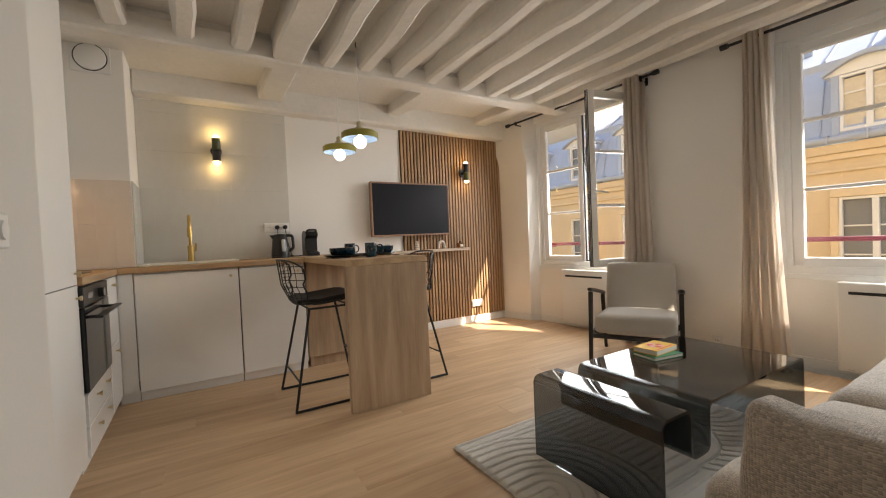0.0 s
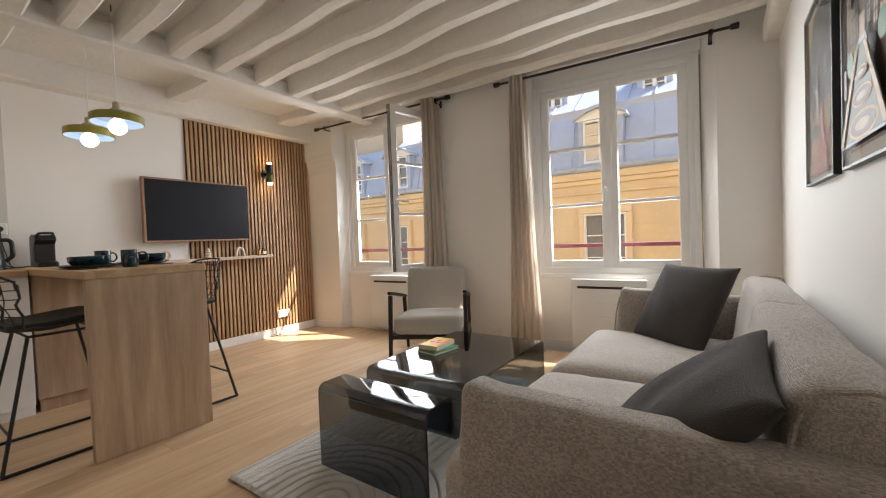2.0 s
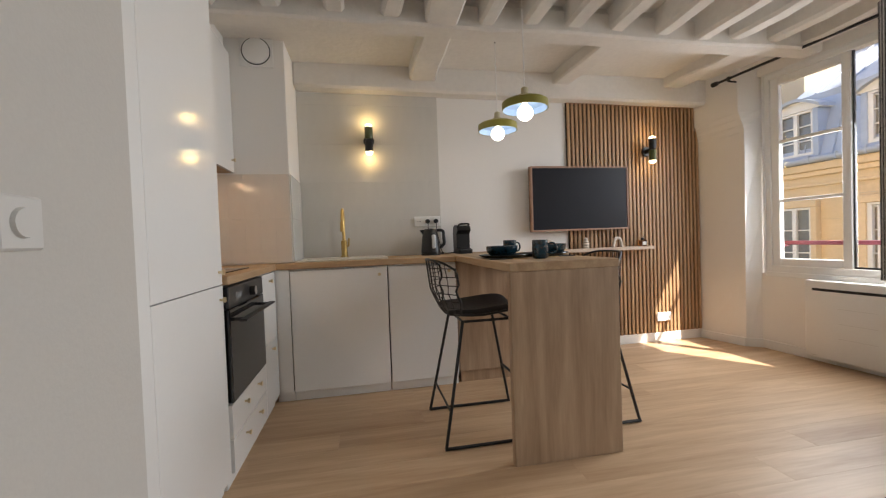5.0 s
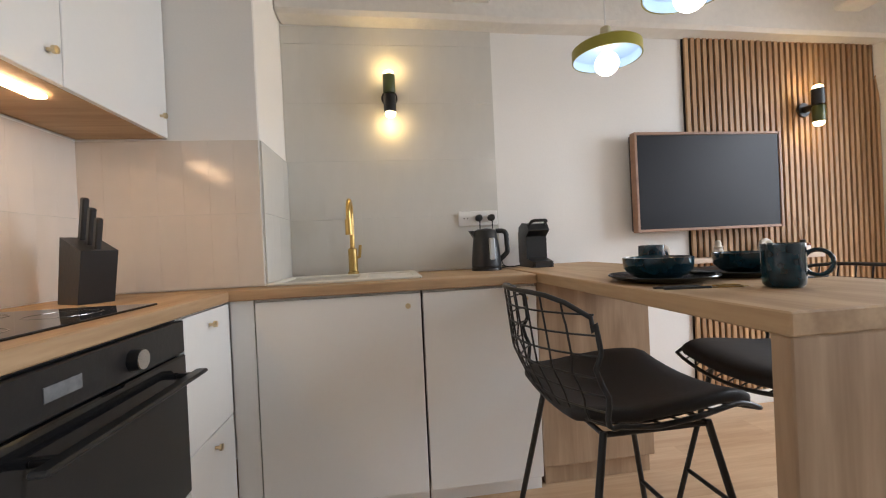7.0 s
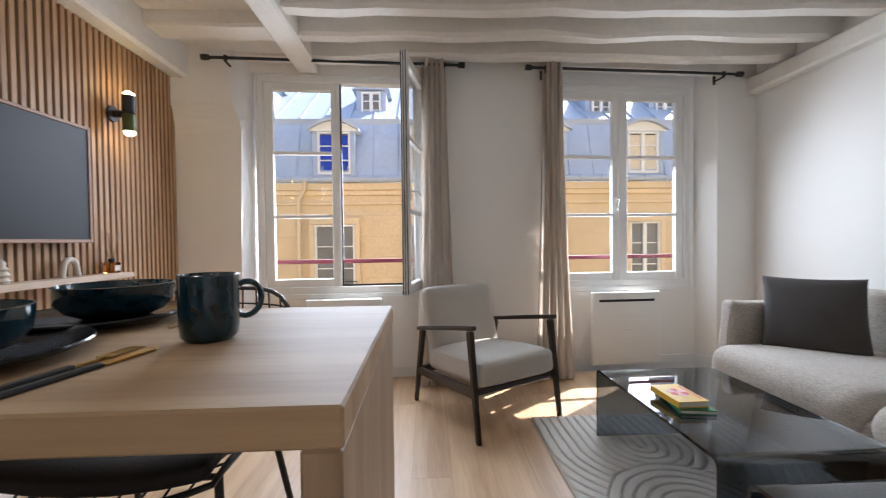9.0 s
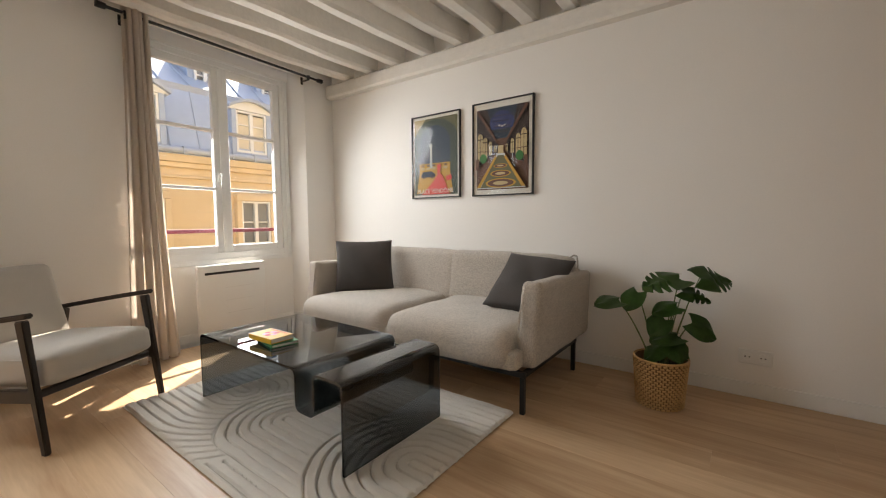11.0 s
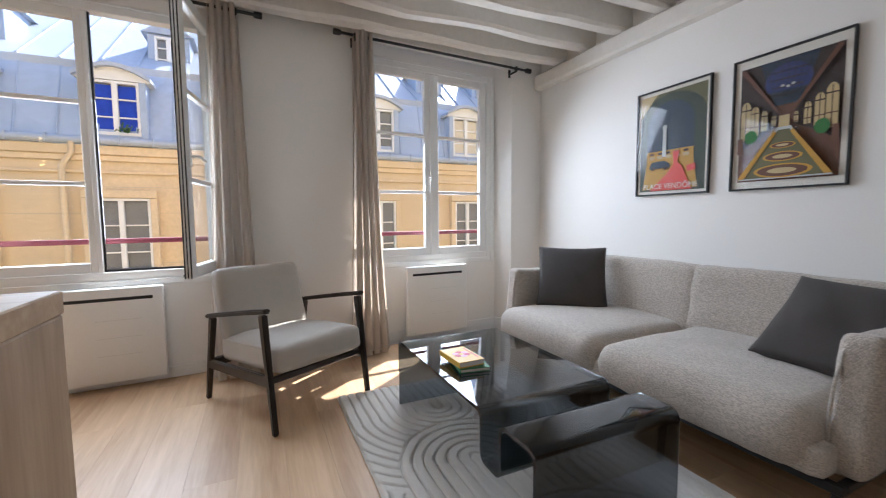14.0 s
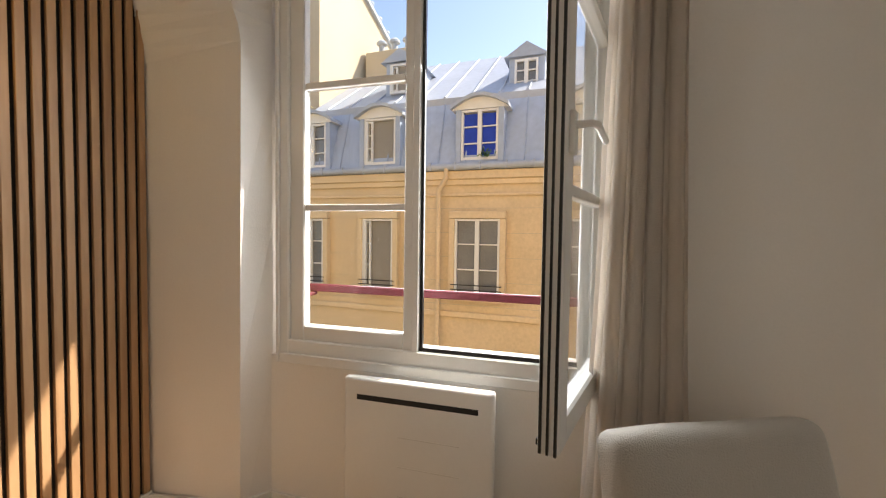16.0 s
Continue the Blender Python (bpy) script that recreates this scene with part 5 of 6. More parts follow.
# ---- bar stools ----
def bar_stool(m, label):
    """A wire shell on a sled base; local x points to the front."""
    s = empty("bar_stool", m, label, "bar stool", "stools at the bar")
    prof = rounded([(0.235, 0.632), (0.18, 0.655), (-0.05, 0.63), (-0.20, 0.645), (-0.265, 0.78), (-0.285, 0.95)], 0.09, 6)

    reach = [0.0]
    for p0, p1 in zip(prof, prof[1:]):
        reach.append(reach[-1] + (p1 - p0).length)

    def at(a, t):
        """Point on the shell: a across from -1 to 1, t along the profile from 0 to 1."""
        want = t * reach[-1]
        i = max(0, min(len(prof) - 2, sum(1 for r in reach if r <= want) - 1))
        p = prof[i].lerp(prof[i + 1], (want - reach[i]) / max(1e-6, reach[i + 1] - reach[i]))
        half = 0.24 - 0.025 * max(0, t - 0.7) / 0.3 - 0.03 * max(0, 0.25 - t) / 0.25
        c = 1 - 0.10 * abs(a) ** 4 * (1 if t > 0.8 else 0.3)
        back = min(1, max(0, (t - 0.5) / 0.2))
        return Vector((p.x * c + 0.085 * a * a * back, a * half, p.y + 0.035 * a * a * (1 - back) - (0.05 * abs(a) ** 5 if t > 0.95 else 0)))

    rim = [at(-1, t / 24) for t in range(25)] + [at(-1 + 2 * a / 12, 1) for a in range(1, 12)] + [at(1, 1 - t / 24) for t in range(25)] + [at(1 - 2 * a / 12, 0) for a in range(1, 12)]
    part("rim", tube(rim, 0.006, 8, True), BLACK, s, "", 50)
    for a in range(1, 10):
        part("wire", tube([at(-1 + 0.2 * a, t / 22) for t in range(23)], 0.0026, 5), BLACK, s, "", 60)
    for t in range(1, 17):
        part("wire", tube([at(-1 + 2 * a / 12, t / 17) for a in range(13)], 0.0026, 5), BLACK, s, "", 60)
    pad = soft_box(0.425, 0.44, 0.032, 0.014, 10)
    for v in pad.verts:
        r = max(0.0, -v.co.x - 0.05) / 0.16
        v.co.y *= (1 - 0.25 * r * r) * (1 - 0.10 * max(0.0, v.co.x - 0.08) / 0.13)
        v.co.x += 0.012
        t = 0.02 + 0.52 * (0.225 - v.co.x) / 0.43
        v.co.z += at(v.co.y / 0.24, t).z + 0.020
    part("seat_pad", pad, SEATPAD, s, "black leatherette seat pad", 60)
    for sy_ in (-1, 1):
        for sx, fx in ((0.13, 0.255), (-0.13, -0.255)):
            part("leg", tube([(sx, sy_ * 0.17, 0.632), (fx, sy_ * 0.25, 0.012)], 0.0085, 10), BLACK, s, "", 50)
        part("runner", tube([(0.262, sy_ * 0.251, 0.0085), (-0.262, sy_ * 0.251, 0.0085)], 0.0085, 10), BLACK, s, "", 50)
    part("footrest", tube([(0.205, -0.22, 0.26), (0.205, 0.22, 0.26)], 0.0075, 10), BLACK, s, "", 50)
    part("back_brace", tube([(-0.22, -0.228, 0.18), (-0.22, 0.228, 0.18)], 0.006, 10), BLACK, s, "", 50)
    part("seat_bar", tube([(0.13, -0.17, 0.625), (-0.13, -0.17, 0.625), (-0.13, 0.17, 0.625), (0.13, 0.17, 0.625)], 0.007, 8, True), BLACK, s)
    return s


stool = bar_stool(Matrix.Translation((0.797, 2.70, 0)), "black wire bar stool with a dark seat pad")
copy_thing(stool, Matrix.Translation((1.395, 2.73, 0)) @ Matrix.Rotation(radians(180), 4, "Z"))

# ---- armchair ----
chair = empty("armchair", Matrix.Translation((3.02, 1.785, 0)) @ Matrix.Rotation(radians(118.4), 4, "Z"), "light grey upholstered armchair with dark wooden frame", "armchair")


def bar_between(a, b, w, d):
    """A tapered flat timber from a to b: w wide and d deep at each end."""
    a, b = Vector(a), Vector(b)
    z = (b - a).normalized()
    x = Vector((1, 0, 0)) if abs(z.x) < 0.9 else Vector((0, 1, 0))
    y = z.cross(x).normalized()
    x = y.cross(z).normalized()
    bm = bmesh.new()
    rings = []
    for p, (ww, dd) in ((a, (w[0], d[0])), (b, (w[1], d[1]))):
        rings.append([bm.verts.new(p + x * sx * ww / 2 + y * sy_ * dd / 2) for sx, sy_ in ((-1, -1), (1, -1), (1, 1), (-1, 1))])
    bm.faces.new(rings[0][::-1]), bm.faces.new(rings[1])
    for i in range(4):
        bm.faces.new((rings[0][i], rings[0][(i + 1) % 4], rings[1][(i + 1) % 4], rings[1][i]))
    bmesh.ops.bevel(bm, geom=bm.edges[:], offset=0.005, segments=2, affect="EDGES")
    return bm


for sx in (-1, 1):
    x = sx * 0.30
    part("front_leg", bar_between((x, 0.36, 0), (x, 0.285, 0.590), (0.026, 0.03), (0.028, 0.045)), DARKW, chair)
    part("back_leg", bar_between((x, -0.36, 0), (x, -0.255, 0.502), (0.026, 0.03), (0.028, 0.045)), DARKW, chair)
    arm = bmesh.new()
    pts = [(-0.32, 0.500), (-0.1, 0.540), (0.15, 0.584), (0.33, 0.612)]
    ring = []
    for yy, zz in pts:
        ww = 0.032 if yy in (-0.32, 0.33) else 0.048
        ring.append([arm.verts.new((x - ww / 2, yy, zz - 0.011)), arm.verts.new((x + ww / 2, yy, zz - 0.011)), arm.verts.new((x + ww / 2, yy, zz + 0.013)), arm.verts.new((x - ww / 2, yy, zz + 0.013))])
    arm.faces.new(ring[0]), arm.faces.new(ring[-1][::-1])
    for p, q in zip(ring, ring[1:]):
        for i in range(4):
            arm.faces.new((p[i], p[(i + 1) % 4], q[(i + 1) % 4], q[i]))
    bmesh.ops.bevel(arm, geom=arm.edges[:], offset=0.006, segments=2, affect="EDGES")
    part("armrest", arm, DARKW, chair, "", 40)
    part("side_rail", bar_between((x, -0.32, 0.22), (x, 0.325, 0.262), (0.026, 0.026), (0.05, 0.06)), DARKW, chair)
part("front_rail", box(-0.286, 0.286, 0.29, 0.312, 0.238, 0.272, 0.005), DARKW, chair)
part("back_rail", box(-0.286, 0.286, -0.325, -0.30, 0.20, 0.25, 0.005), DARKW, chair)
seat_m = Matrix.Translation((0, 0.055, 0.338)) @ Matrix.Rotation(radians(4), 4, "X")
part("seat", soft_box(0.545, 0.60, 0.135, 0.035, 16, 0.018, 0.003, 1, seat_m), CHAIRF, chair, "thick upholstered seat", 60)
back_m = Matrix.Translation((0, -0.262, 0.548)) @ Matrix.Rotation(radians(16), 4, "X")
part("backrest", soft_box(0.53, 0.105, 0.455, 0.04, 16, 0.0, 0.003, 2, back_m), CHAIRF, chair, "tilted upholstered backrest", 60)
seam = [seat_m @ Vector((sx * 0.268, yy, 0.052)) for sx, yy in ((-1, -0.28), (-1, 0.28), (1, 0.28), (1, -0.28))]
part("seam", tube(rounded(seam, 0.03), 0.003, 6), CHAIRF, chair)

# ---- sofa ----
sofa = empty("sofa", Matrix.Translation((0, -0.025, 0)), "two-seat grey-beige woven sofa on black metal legs", "sofa")
X0, X1 = 1.015, 2.99
fr = bmesh.new()
add_box(fr, X0 + 0.03, X1 - 0.03, 0.335, 0.365, 0.195, 0.225, 0.003)
add_box(fr, X0 + 0.03, X1 - 0.03, -0.43, -0.40, 0.195, 0.225, 0.003)
for x in (X0 + 0.03, X1 - 0.06):
    add_box(fr, x, x + 0.03, -0.399, 0.334, 0.196, 0.224, 0.003)
part("base_frame", fr, BLACK, sofa)
for x in (X0 + 0.035, X1 - 0.06):
    for yy in (0.337, -0.428):
        part("leg", box(x, x + 0.026, yy, yy + 0.026, 0, 0.195, 0.003), BLACK, sofa)
part("seat_base", soft_box(X1 - X0 - 0.14, 0.84, 0.11, 0.03, 12, 0, 0.003, 3, Matrix.Translation(((X0 + X1) / 2, -0.03, 0.275))), SOFA, sofa, "", 60)
MID = (X0 + X1) / 2
for i, (a, b) in enumerate(((X0 + 0.105, MID - 0.004), (MID + 0.004, X1 - 0.105))):
    w = b - a
    sc = soft_box(w, 0.90, 0.195, 0.085, 20, 0.028, 0.006, 4 + i, Matrix.Translation(((a + b) / 2, -0.015, 0.322)))
    part("seat_cushion", sc, SOFA, sofa, "", 60)
    bc = soft_box(w + 0.08, 0.185, 0.40, 0.05, 18, 0.008, 0.006, 8 + i, Matrix.Translation(((a + b) / 2, -0.418, 0.563)) @ Matrix.Rotation(radians(9), 4, "X"))
    part("back_cushion", bc, SOFA, sofa, "", 60)
    part("back_seam", tube(rounded([Vector((a + 0.02, -0.40, 0.735)), Vector(((a + b) / 2, -0.395, 0.752)), Vector((b - 0.02, -0.40, 0.735))], 0.2), 0.004, 6), SOFA, sofa)
for x in (X0 + 0.068, X1 - 0.068):
    part("end_seam", tube(rounded([Vector((x, -0.335, 0.52)), Vector((x, -0.358, 0.70)), Vector((x, -0.385, 0.757)), Vector((x, -0.45, 0.768)), Vector((x, -0.522, 0.757)), Vector((x, -0.535, 0.70)), Vector((x, -0.52, 0.58))], 0.025, 4), 0.0055, 6), SOFA, sofa)
part("back_frame", soft_box(X1 - X0 - 0.1, 0.11, 0.46, 0.04, 12, 0, 0.003, 12, Matrix.Translation((MID, -0.525, 0.45))), SOFA, sofa, "", 60)
for x, flip in ((X0, 1), (X1, -1)):
    # side panel: leans back at the front, rolls out at the top
    cs = soft_box(0.115, 0.90, 0.44, 0.034, 26, 0.0, 0.004, 14 + flip)
    for v in cs.verts:
        t = max(0.0, (v.co.z + 0.22) / 0.44)
        if v.co.y > 0:
            v.co.y -= 0.045 * t ** 1.5 * v.co.y / 0.45
        v.co.x += -flip * 0.015 * t
        v.co.z += (0.022 * max(0, (v.co.y - 0.30) / 0.11) ** 2 + 0.008 * math.sin(6 * v.co.y)) * max(0, t - 0.5) * 2
    bmesh.ops.transform(cs, matrix=Matrix.Translation((x + flip * 0.062, -0.145, 0.445)), verts=cs.verts[:])
    part("armrest", cs, SOFA_SIDE, sofa, "", 60)
    pipe_ = [Vector((x + flip * dx, -0.172 + yy - 0.035 * max(0, (zz - 0.225) / 0.44) ** 1.5, zz)) for dx, yy, zz in ((0.10, 0.475, 0.25), (0.10, 0.482, 0.40), (0.095, 0.482, 0.52), (0.085, 0.47, 0.62), (0.07, 0.43, 0.668))]
    part("piping", tube(pipe_, 0.006, 6), SOFA_SIDE, sofa, "", 60)


def scatter_cushion(m, seed, label):
    """A square feather cushion with pinched corners, a seam and soft creases."""
    bm = bmesh.new()
    n = 30
    sides = []
    for face in (1, -1):
        grid = []
        for j in range(n + 1):
            row_ = []
            for i in range(n + 1):
                a, b_ = -1 + 2 * i / n, -1 + 2 * j / n
                puff = (max(0, 1 - a * a) * max(0, 1 - b_ * b_)) ** 0.42
                x = 0.232 * a * (1 - 0.055 * (1 - b_ * b_))
                z = 0.232 * b_ * (1 - 0.055 * (1 - a * a))
                crease = (0.012 * noise.noise(Vector((a * 1.1 + seed, b_ * 1.1, face))) - 0.008 * max(0.0, noise.noise(Vector((a * 2.2 - b_ * 1.1 + seed, b_ * 0.8, face + 5)))) ** 0.5) * puff
                row_.append(bm.verts.new((x, face * (0.004 + 0.068 * puff) + crease, z - 0.02 * puff * (1 - b_))))
            grid.append(row_)
        for r0, r1 in zip(grid, grid[1:]):
            for i in range(n):
                bm.faces.new((r0[i], r0[i + 1], r1[i + 1], r1[i]))
        sides.append(grid)
    loops = [[g[0][i] for i in range(n)] + [g[j][n] for j in range(n)] + [g[n][i] for i in range(n, 0, -1)] + [g[j][0] for j in range(n, 0, -1)] for g in sides]
    k = len(loops[0])
    for i in range(k):
        bm.faces.new((loops[0][i], loops[0][(i + 1) % k], loops[1][(i + 1) % k], loops[1][i]))
    ob = part("cushion", bm, PILLOW, smooth=70)
    ob.matrix_basis = m
    return tagged(ob, label, "cushion", "sofa cushions")


scatter_cushion(Matrix.Translation((2.711, -0.105, 0.628)) @ Matrix.Rotation(radians(47.6), 4, "Z") @ Matrix.Rotation(radians(31), 4, "X") @ Matrix.Scale(1.02, 4), 1, "charcoal cotton cushion leaning on the sofa back")
down_ = Vector((0.03, 0.375, -0.335)).normalized()
side_ = Vector((0.451, -0.060, 0.072))
side_ = (side_ - down_ * side_.dot(down_)).normalized()
front_ = (-down_).cross(side_).normalized()
scatter_cushion(Matrix.Translation((1.274, -0.198, 0.601)) @ Matrix((side_, front_, -down_)).transposed().to_4x4(), 5, "charcoal cotton cushion slumped against the sofa arm")

# ---- coffee table, books, rug ----
table = empty("coffee_table", Matrix.Identity(4), "smoked glass waterfall coffee table in two heights", "coffee table")
line = rounded([(2.580, 0.022), (2.580, 0.380), (1.680, 0.380), (1.680, 0.205), (1.556, 0.205), (1.556, 0.386), (1.376, 0.386), (1.376, 0.022)], 0.035, 6)
part("glass_sheet", ribbon(line, 0.012, 0.628, 1.236), SMOKE, table, "one bent sheet of smoked glass", 25)
for nm, cx, cy, turn, sz, z, mat, lab in (("green_book", 2.085, 1.068, -10, (0.20, 0.135, 0.018), 0.3865, GREEN, "green covered book lying on the glass table"), ("yellow_book", 2.105, 1.092, 2, (0.195, 0.125, 0.026), 0.4055, YELLOW, "yellow covered book on top of a green one")):
    bk = empty(nm, Matrix.Translation((cx, cy, z)) @ Matrix.Rotation(radians(turn), 4, "Z"), lab, "book", "books on the table")
    hx, hy, th = sz[0] / 2, sz[1] / 2, sz[2]
    part("pages", box(-hx + 0.004, hx - 0.004, -hy, hy - 0.004, 0.003, th - 0.003, 0.001), PAPER, bk, "pale page block")
    cv = bmesh.new()
    add_box(cv, -hx, hx, -hy - 0.001, hy, 0, 0.003, 0.0008)
    add_box(cv, -hx, hx, -hy - 0.001, hy, th - 0.003, th, 0.0008)
    add_box(cv, -hx, hx, hy - 0.003, hy + 0.001, 0.001, th - 0.001, 0.0008)
    part("cover", cv, mat, bk)
    if nm == "yellow_book":
        for a in range(6):
            part("cover_print", lathe([(0, 0), (0.016, 0), (0.016, 0.0006), (0, 0.0006)], 14, Matrix.Translation((0.026 * math.cos(a * 1.047), 0.026 * math.sin(a * 1.047), th + 0.0002 + 0.00008 * a))), PINKINK if a % 2 else REDINK, bk, "pink and red printed flower")
        part("cover_title", box(-0.07, 0.07, -0.054, -0.046, th + 0.0001, th + 0.0006, 0), REDINK, bk)

rug_bm = bmesh.new()
RX0, RX1, RY0, RY1 = 1.10, 2.85, 0.345, 1.535
nx_, ny_ = 430, 296
# carved arches: tip, height across, the way the tip points, reach; the first ones lie over the later ones
ARCHES = ((1.22, 1.00, 1, 0.455), (1.97, 1.09, 1, 0.335), (2.47, 1.05, -1, 0.72), (2.30, 0.42, 1, 0.40), (1.10, 0.42, 1, 0.28))
verts_ = []
for j in range(ny_ + 1):
    for i in range(nx_ + 1):
        px, py = (RX1 - RX0) * i / nx_, (RY1 - RY0) * j / ny_
        best = None
        for cx, cy, way, reach in ARCHES:
            ahead = (RX0 + px - cx) * way
            dd = math.hypot(ahead, RY0 + py - cy) if ahead > 0 else abs(RY0 + py - cy)
            if dd < reach:
                best = dd
                break
        if best is None:
            best = abs(RY0 + py - 0.42)
        fr_ = (best / 0.0505) % 1.0
        groove = min(1.0, abs(fr_ - 0.5) * 2 / 0.34)
        groove = groove * groove * (3 - 2 * groove)
        edge = min(px, py, RX1 - RX0 - px, RY1 - RY0 - py) / 0.012
        h = 0.003 + 0.017 * groove + 0.0016 * noise.noise(Vector((px * 60, py * 60, 3)))
        h *= 0.35 + 0.65 * min(1, max(0, edge))
        wob = 0.004 * noise.noise(Vector((px * 9, py * 9, 0)))
        verts_.append((RX0 + px + wob, RY0 + py + wob, max(0.002, h)))
faces_ = []
for j in range(ny_):
    for i in range(nx_):
        k = j * (nx_ + 1) + i
        faces_.append((k, k + 1, k + nx_ + 2, k + nx_ + 1))
rug_me = bpy.data.meshes.new("rug")
rug_me.from_pydata(verts_, [], faces_)
rug_me.materials.append(RUG)
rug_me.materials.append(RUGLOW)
# Low faces get the darker wool, which paints shade into the grooves.
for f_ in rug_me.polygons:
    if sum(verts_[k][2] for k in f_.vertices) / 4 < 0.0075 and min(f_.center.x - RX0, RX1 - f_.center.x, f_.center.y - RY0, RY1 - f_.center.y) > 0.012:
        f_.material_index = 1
rug_me.shade_smooth()
rug = tagged(new("rug", rug_me), "cream wool rug with carved concentric arches", "rug")
part("backing", box(RX0 + 0.004, RX1 - 0.004, RY0 + 0.004, RY1 - 0.004, 0.0005, 0.0025, 0), GROUT, rug)

# ---- plant ----
plant = empty("potted_plant", Matrix.Translation((0.515, -0.235, 0)) @ Matrix.Diagonal((0.93, 0.93, 0.97, 1)), "monstera plant in a woven rattan basket", "plant")
part("basket", lathe([(0, 0), (0.115, 0), (0.122, 0.01), (0.140, 0.20), (0.143, 0.265), (0.135, 0.265), (0.130, 0.24), (0.12, 0.22), (0, 0.22)], 40), BASKET, plant, "", 50)
weave = bmesh.new()
for r in range(19):
    z = 0.010 + r * 0.0135
    rad = 0.122 + (0.143 - 0.122) * z / 0.265
    for k in range(30):
        a = 2 * math.pi * (k + 0.5 * (r % 2)) / 30
        add_box(weave, -0.0105, 0.0105, -0.004, 0.004, -0.0052, 0.0052, 0.0022, Matrix.Translation(((rad + 0.002) * math.cos(a), (rad + 0.002) * math.sin(a), z)) @ Matrix.Rotation(a + math.pi / 2, 4, "Z") @ Matrix.Rotation(radians(10 if r % 2 else -10), 4, "Y"))
tagged(part("weave", weave, WICK, plant, "plaited rattan strands"), kind="stuff")
part("rim", tube([(0.142 * math.cos(a * math.pi / 18), 0.142 * math.sin(a * math.pi / 18), 0.266) for a in range(36)], 0.007, 8, True), WICK, plant)
part("soil", lathe([(0, 0.232), (0.11, 0.228), (0.127, 0.222)], 24), SOIL, plant)


def leaf(tip, size, tilt, turn, roll, split):
    """A heart-shaped leaf on a bent stalk, some with deep splits between the ribs."""
    tip = Vector(tip)
    base = Vector((tip.x * 0.18, tip.y * 0.18, 0.225))
    mid = base.lerp(tip, 0.55) + Vector((0, 0, 0.06))
    stalk = [(1 - s) ** 2 * base + 2 * s * (1 - s) * mid + s * s * tip for s in [i / 10 for i in range(11)]]
    part("stalk", tube(stalk, [0.0055 - 0.0003 * i for i in range(11)], 7), STEM, plant, "", 60)
    bm = bmesh.new()
    n = 36
    rows = []
    for i in range(n + 1):
        s = i / n
        half = size * 0.60 * (math.sin(math.pi * min(1, s * 0.90 + 0.10)) ** 0.6) * (1 - 0.40 * s)
        if i == n:
            half = 0.004
        row = []
        for k in range(-5, 6):
            q = k / 5
            cut = 1.0
            if split:
                for notch in (0.36, 0.56, 0.76):
                    cut = min(cut, 1 - 0.66 * max(0.0, 1 - abs(s - notch - 0.03 * (k > 0)) / 0.05))
            lobe = 0.26 * abs(q) ** 1.5 * max(0.0, 1 - s / 0.3)
            sweep = 0.10 * abs(q) * (1 - s)
            yv = size * (s - lobe + sweep * (1 if s > 0.3 else s / 0.3))
            zv = size * (-0.20 * s * s - 0.13 * q * q + 0.10 * abs(q) + 0.035 * math.sin(q * 5 + s * 4))
            row.append(bm.verts.new((q * half * cut, yv, zv)))
        rows.append(row)
    for a, b in zip(rows, rows[1:]):
        for k in range(10):
            bm.faces.new((a[k], a[k + 1], b[k + 1], b[k]))
    bmesh.ops.solidify(bm, geom=bm.faces[:], thickness=0.0012)
    bmesh.ops.transform(bm, matrix=Matrix.Translation(tip) @ Matrix.Rotation(radians(turn), 4, "Z") @ Matrix.Rotation(radians(tilt), 4, "X") @ Matrix.Rotation(radians(roll), 4, "Y"), verts=bm.verts[:])
    part("leaf", bm, LEAF, plant, "", 60)


SIDE, NEAR = Vector((-0.79, -0.608, 0)), Vector((-0.608, 0.79, 0))
for r, f, z, size, turn, tilt, roll, split in (
        (0.30, 0.02, 0.715, 0.25, 127, 0, 38, True), (0.0, -0.02, 0.70, 0.27, -50, -4, -22, True), (0.17, 0.05, 0.625, 0.18, 95, -10, 25, True),
        (-0.34, 0.03, 0.595, 0.17, -55, 0, -22, False), (-0.20, 0.03, 0.60, 0.16, -25, -35, -20, False), (0.0, 0.02, 0.55, 0.17, -58, -8, -25, False),
        (0.085, 0.0, 0.53, 0.08, 110, -8, 25, False), (-0.06, 0.06, 0.46, 0.16, -30, -30, -35, False), (-0.02, 0.06, 0.40, 0.19, -55, 0, -18, False),
        (0.225, 0.05, 0.43, 0.19, 105, -28, 48, False), (0.03, 0.09, 0.335, 0.18, 30, -28, 10, False), (-0.07, 0.05, 0.31, 0.15, -45, -20, -20, False), (0.10, 0.03, 0.31, 0.15, 75, -25, 15, False)):
    way = Matrix.Rotation(radians(turn), 3, "Z") @ Matrix.Rotation(radians(tilt), 3, "X") @ Vector((0, 1, 0))
    leaf(SIDE * r + NEAR * f + Vector((0, 0, z)) - way * size * 0.40, size * 0.80, tilt, turn, roll, split)

# ---- pictures ----
def ink(name, colour):
    return material(name, colour, 0.55, vary=0.06, scale=12, grain=90, bump=0.0)


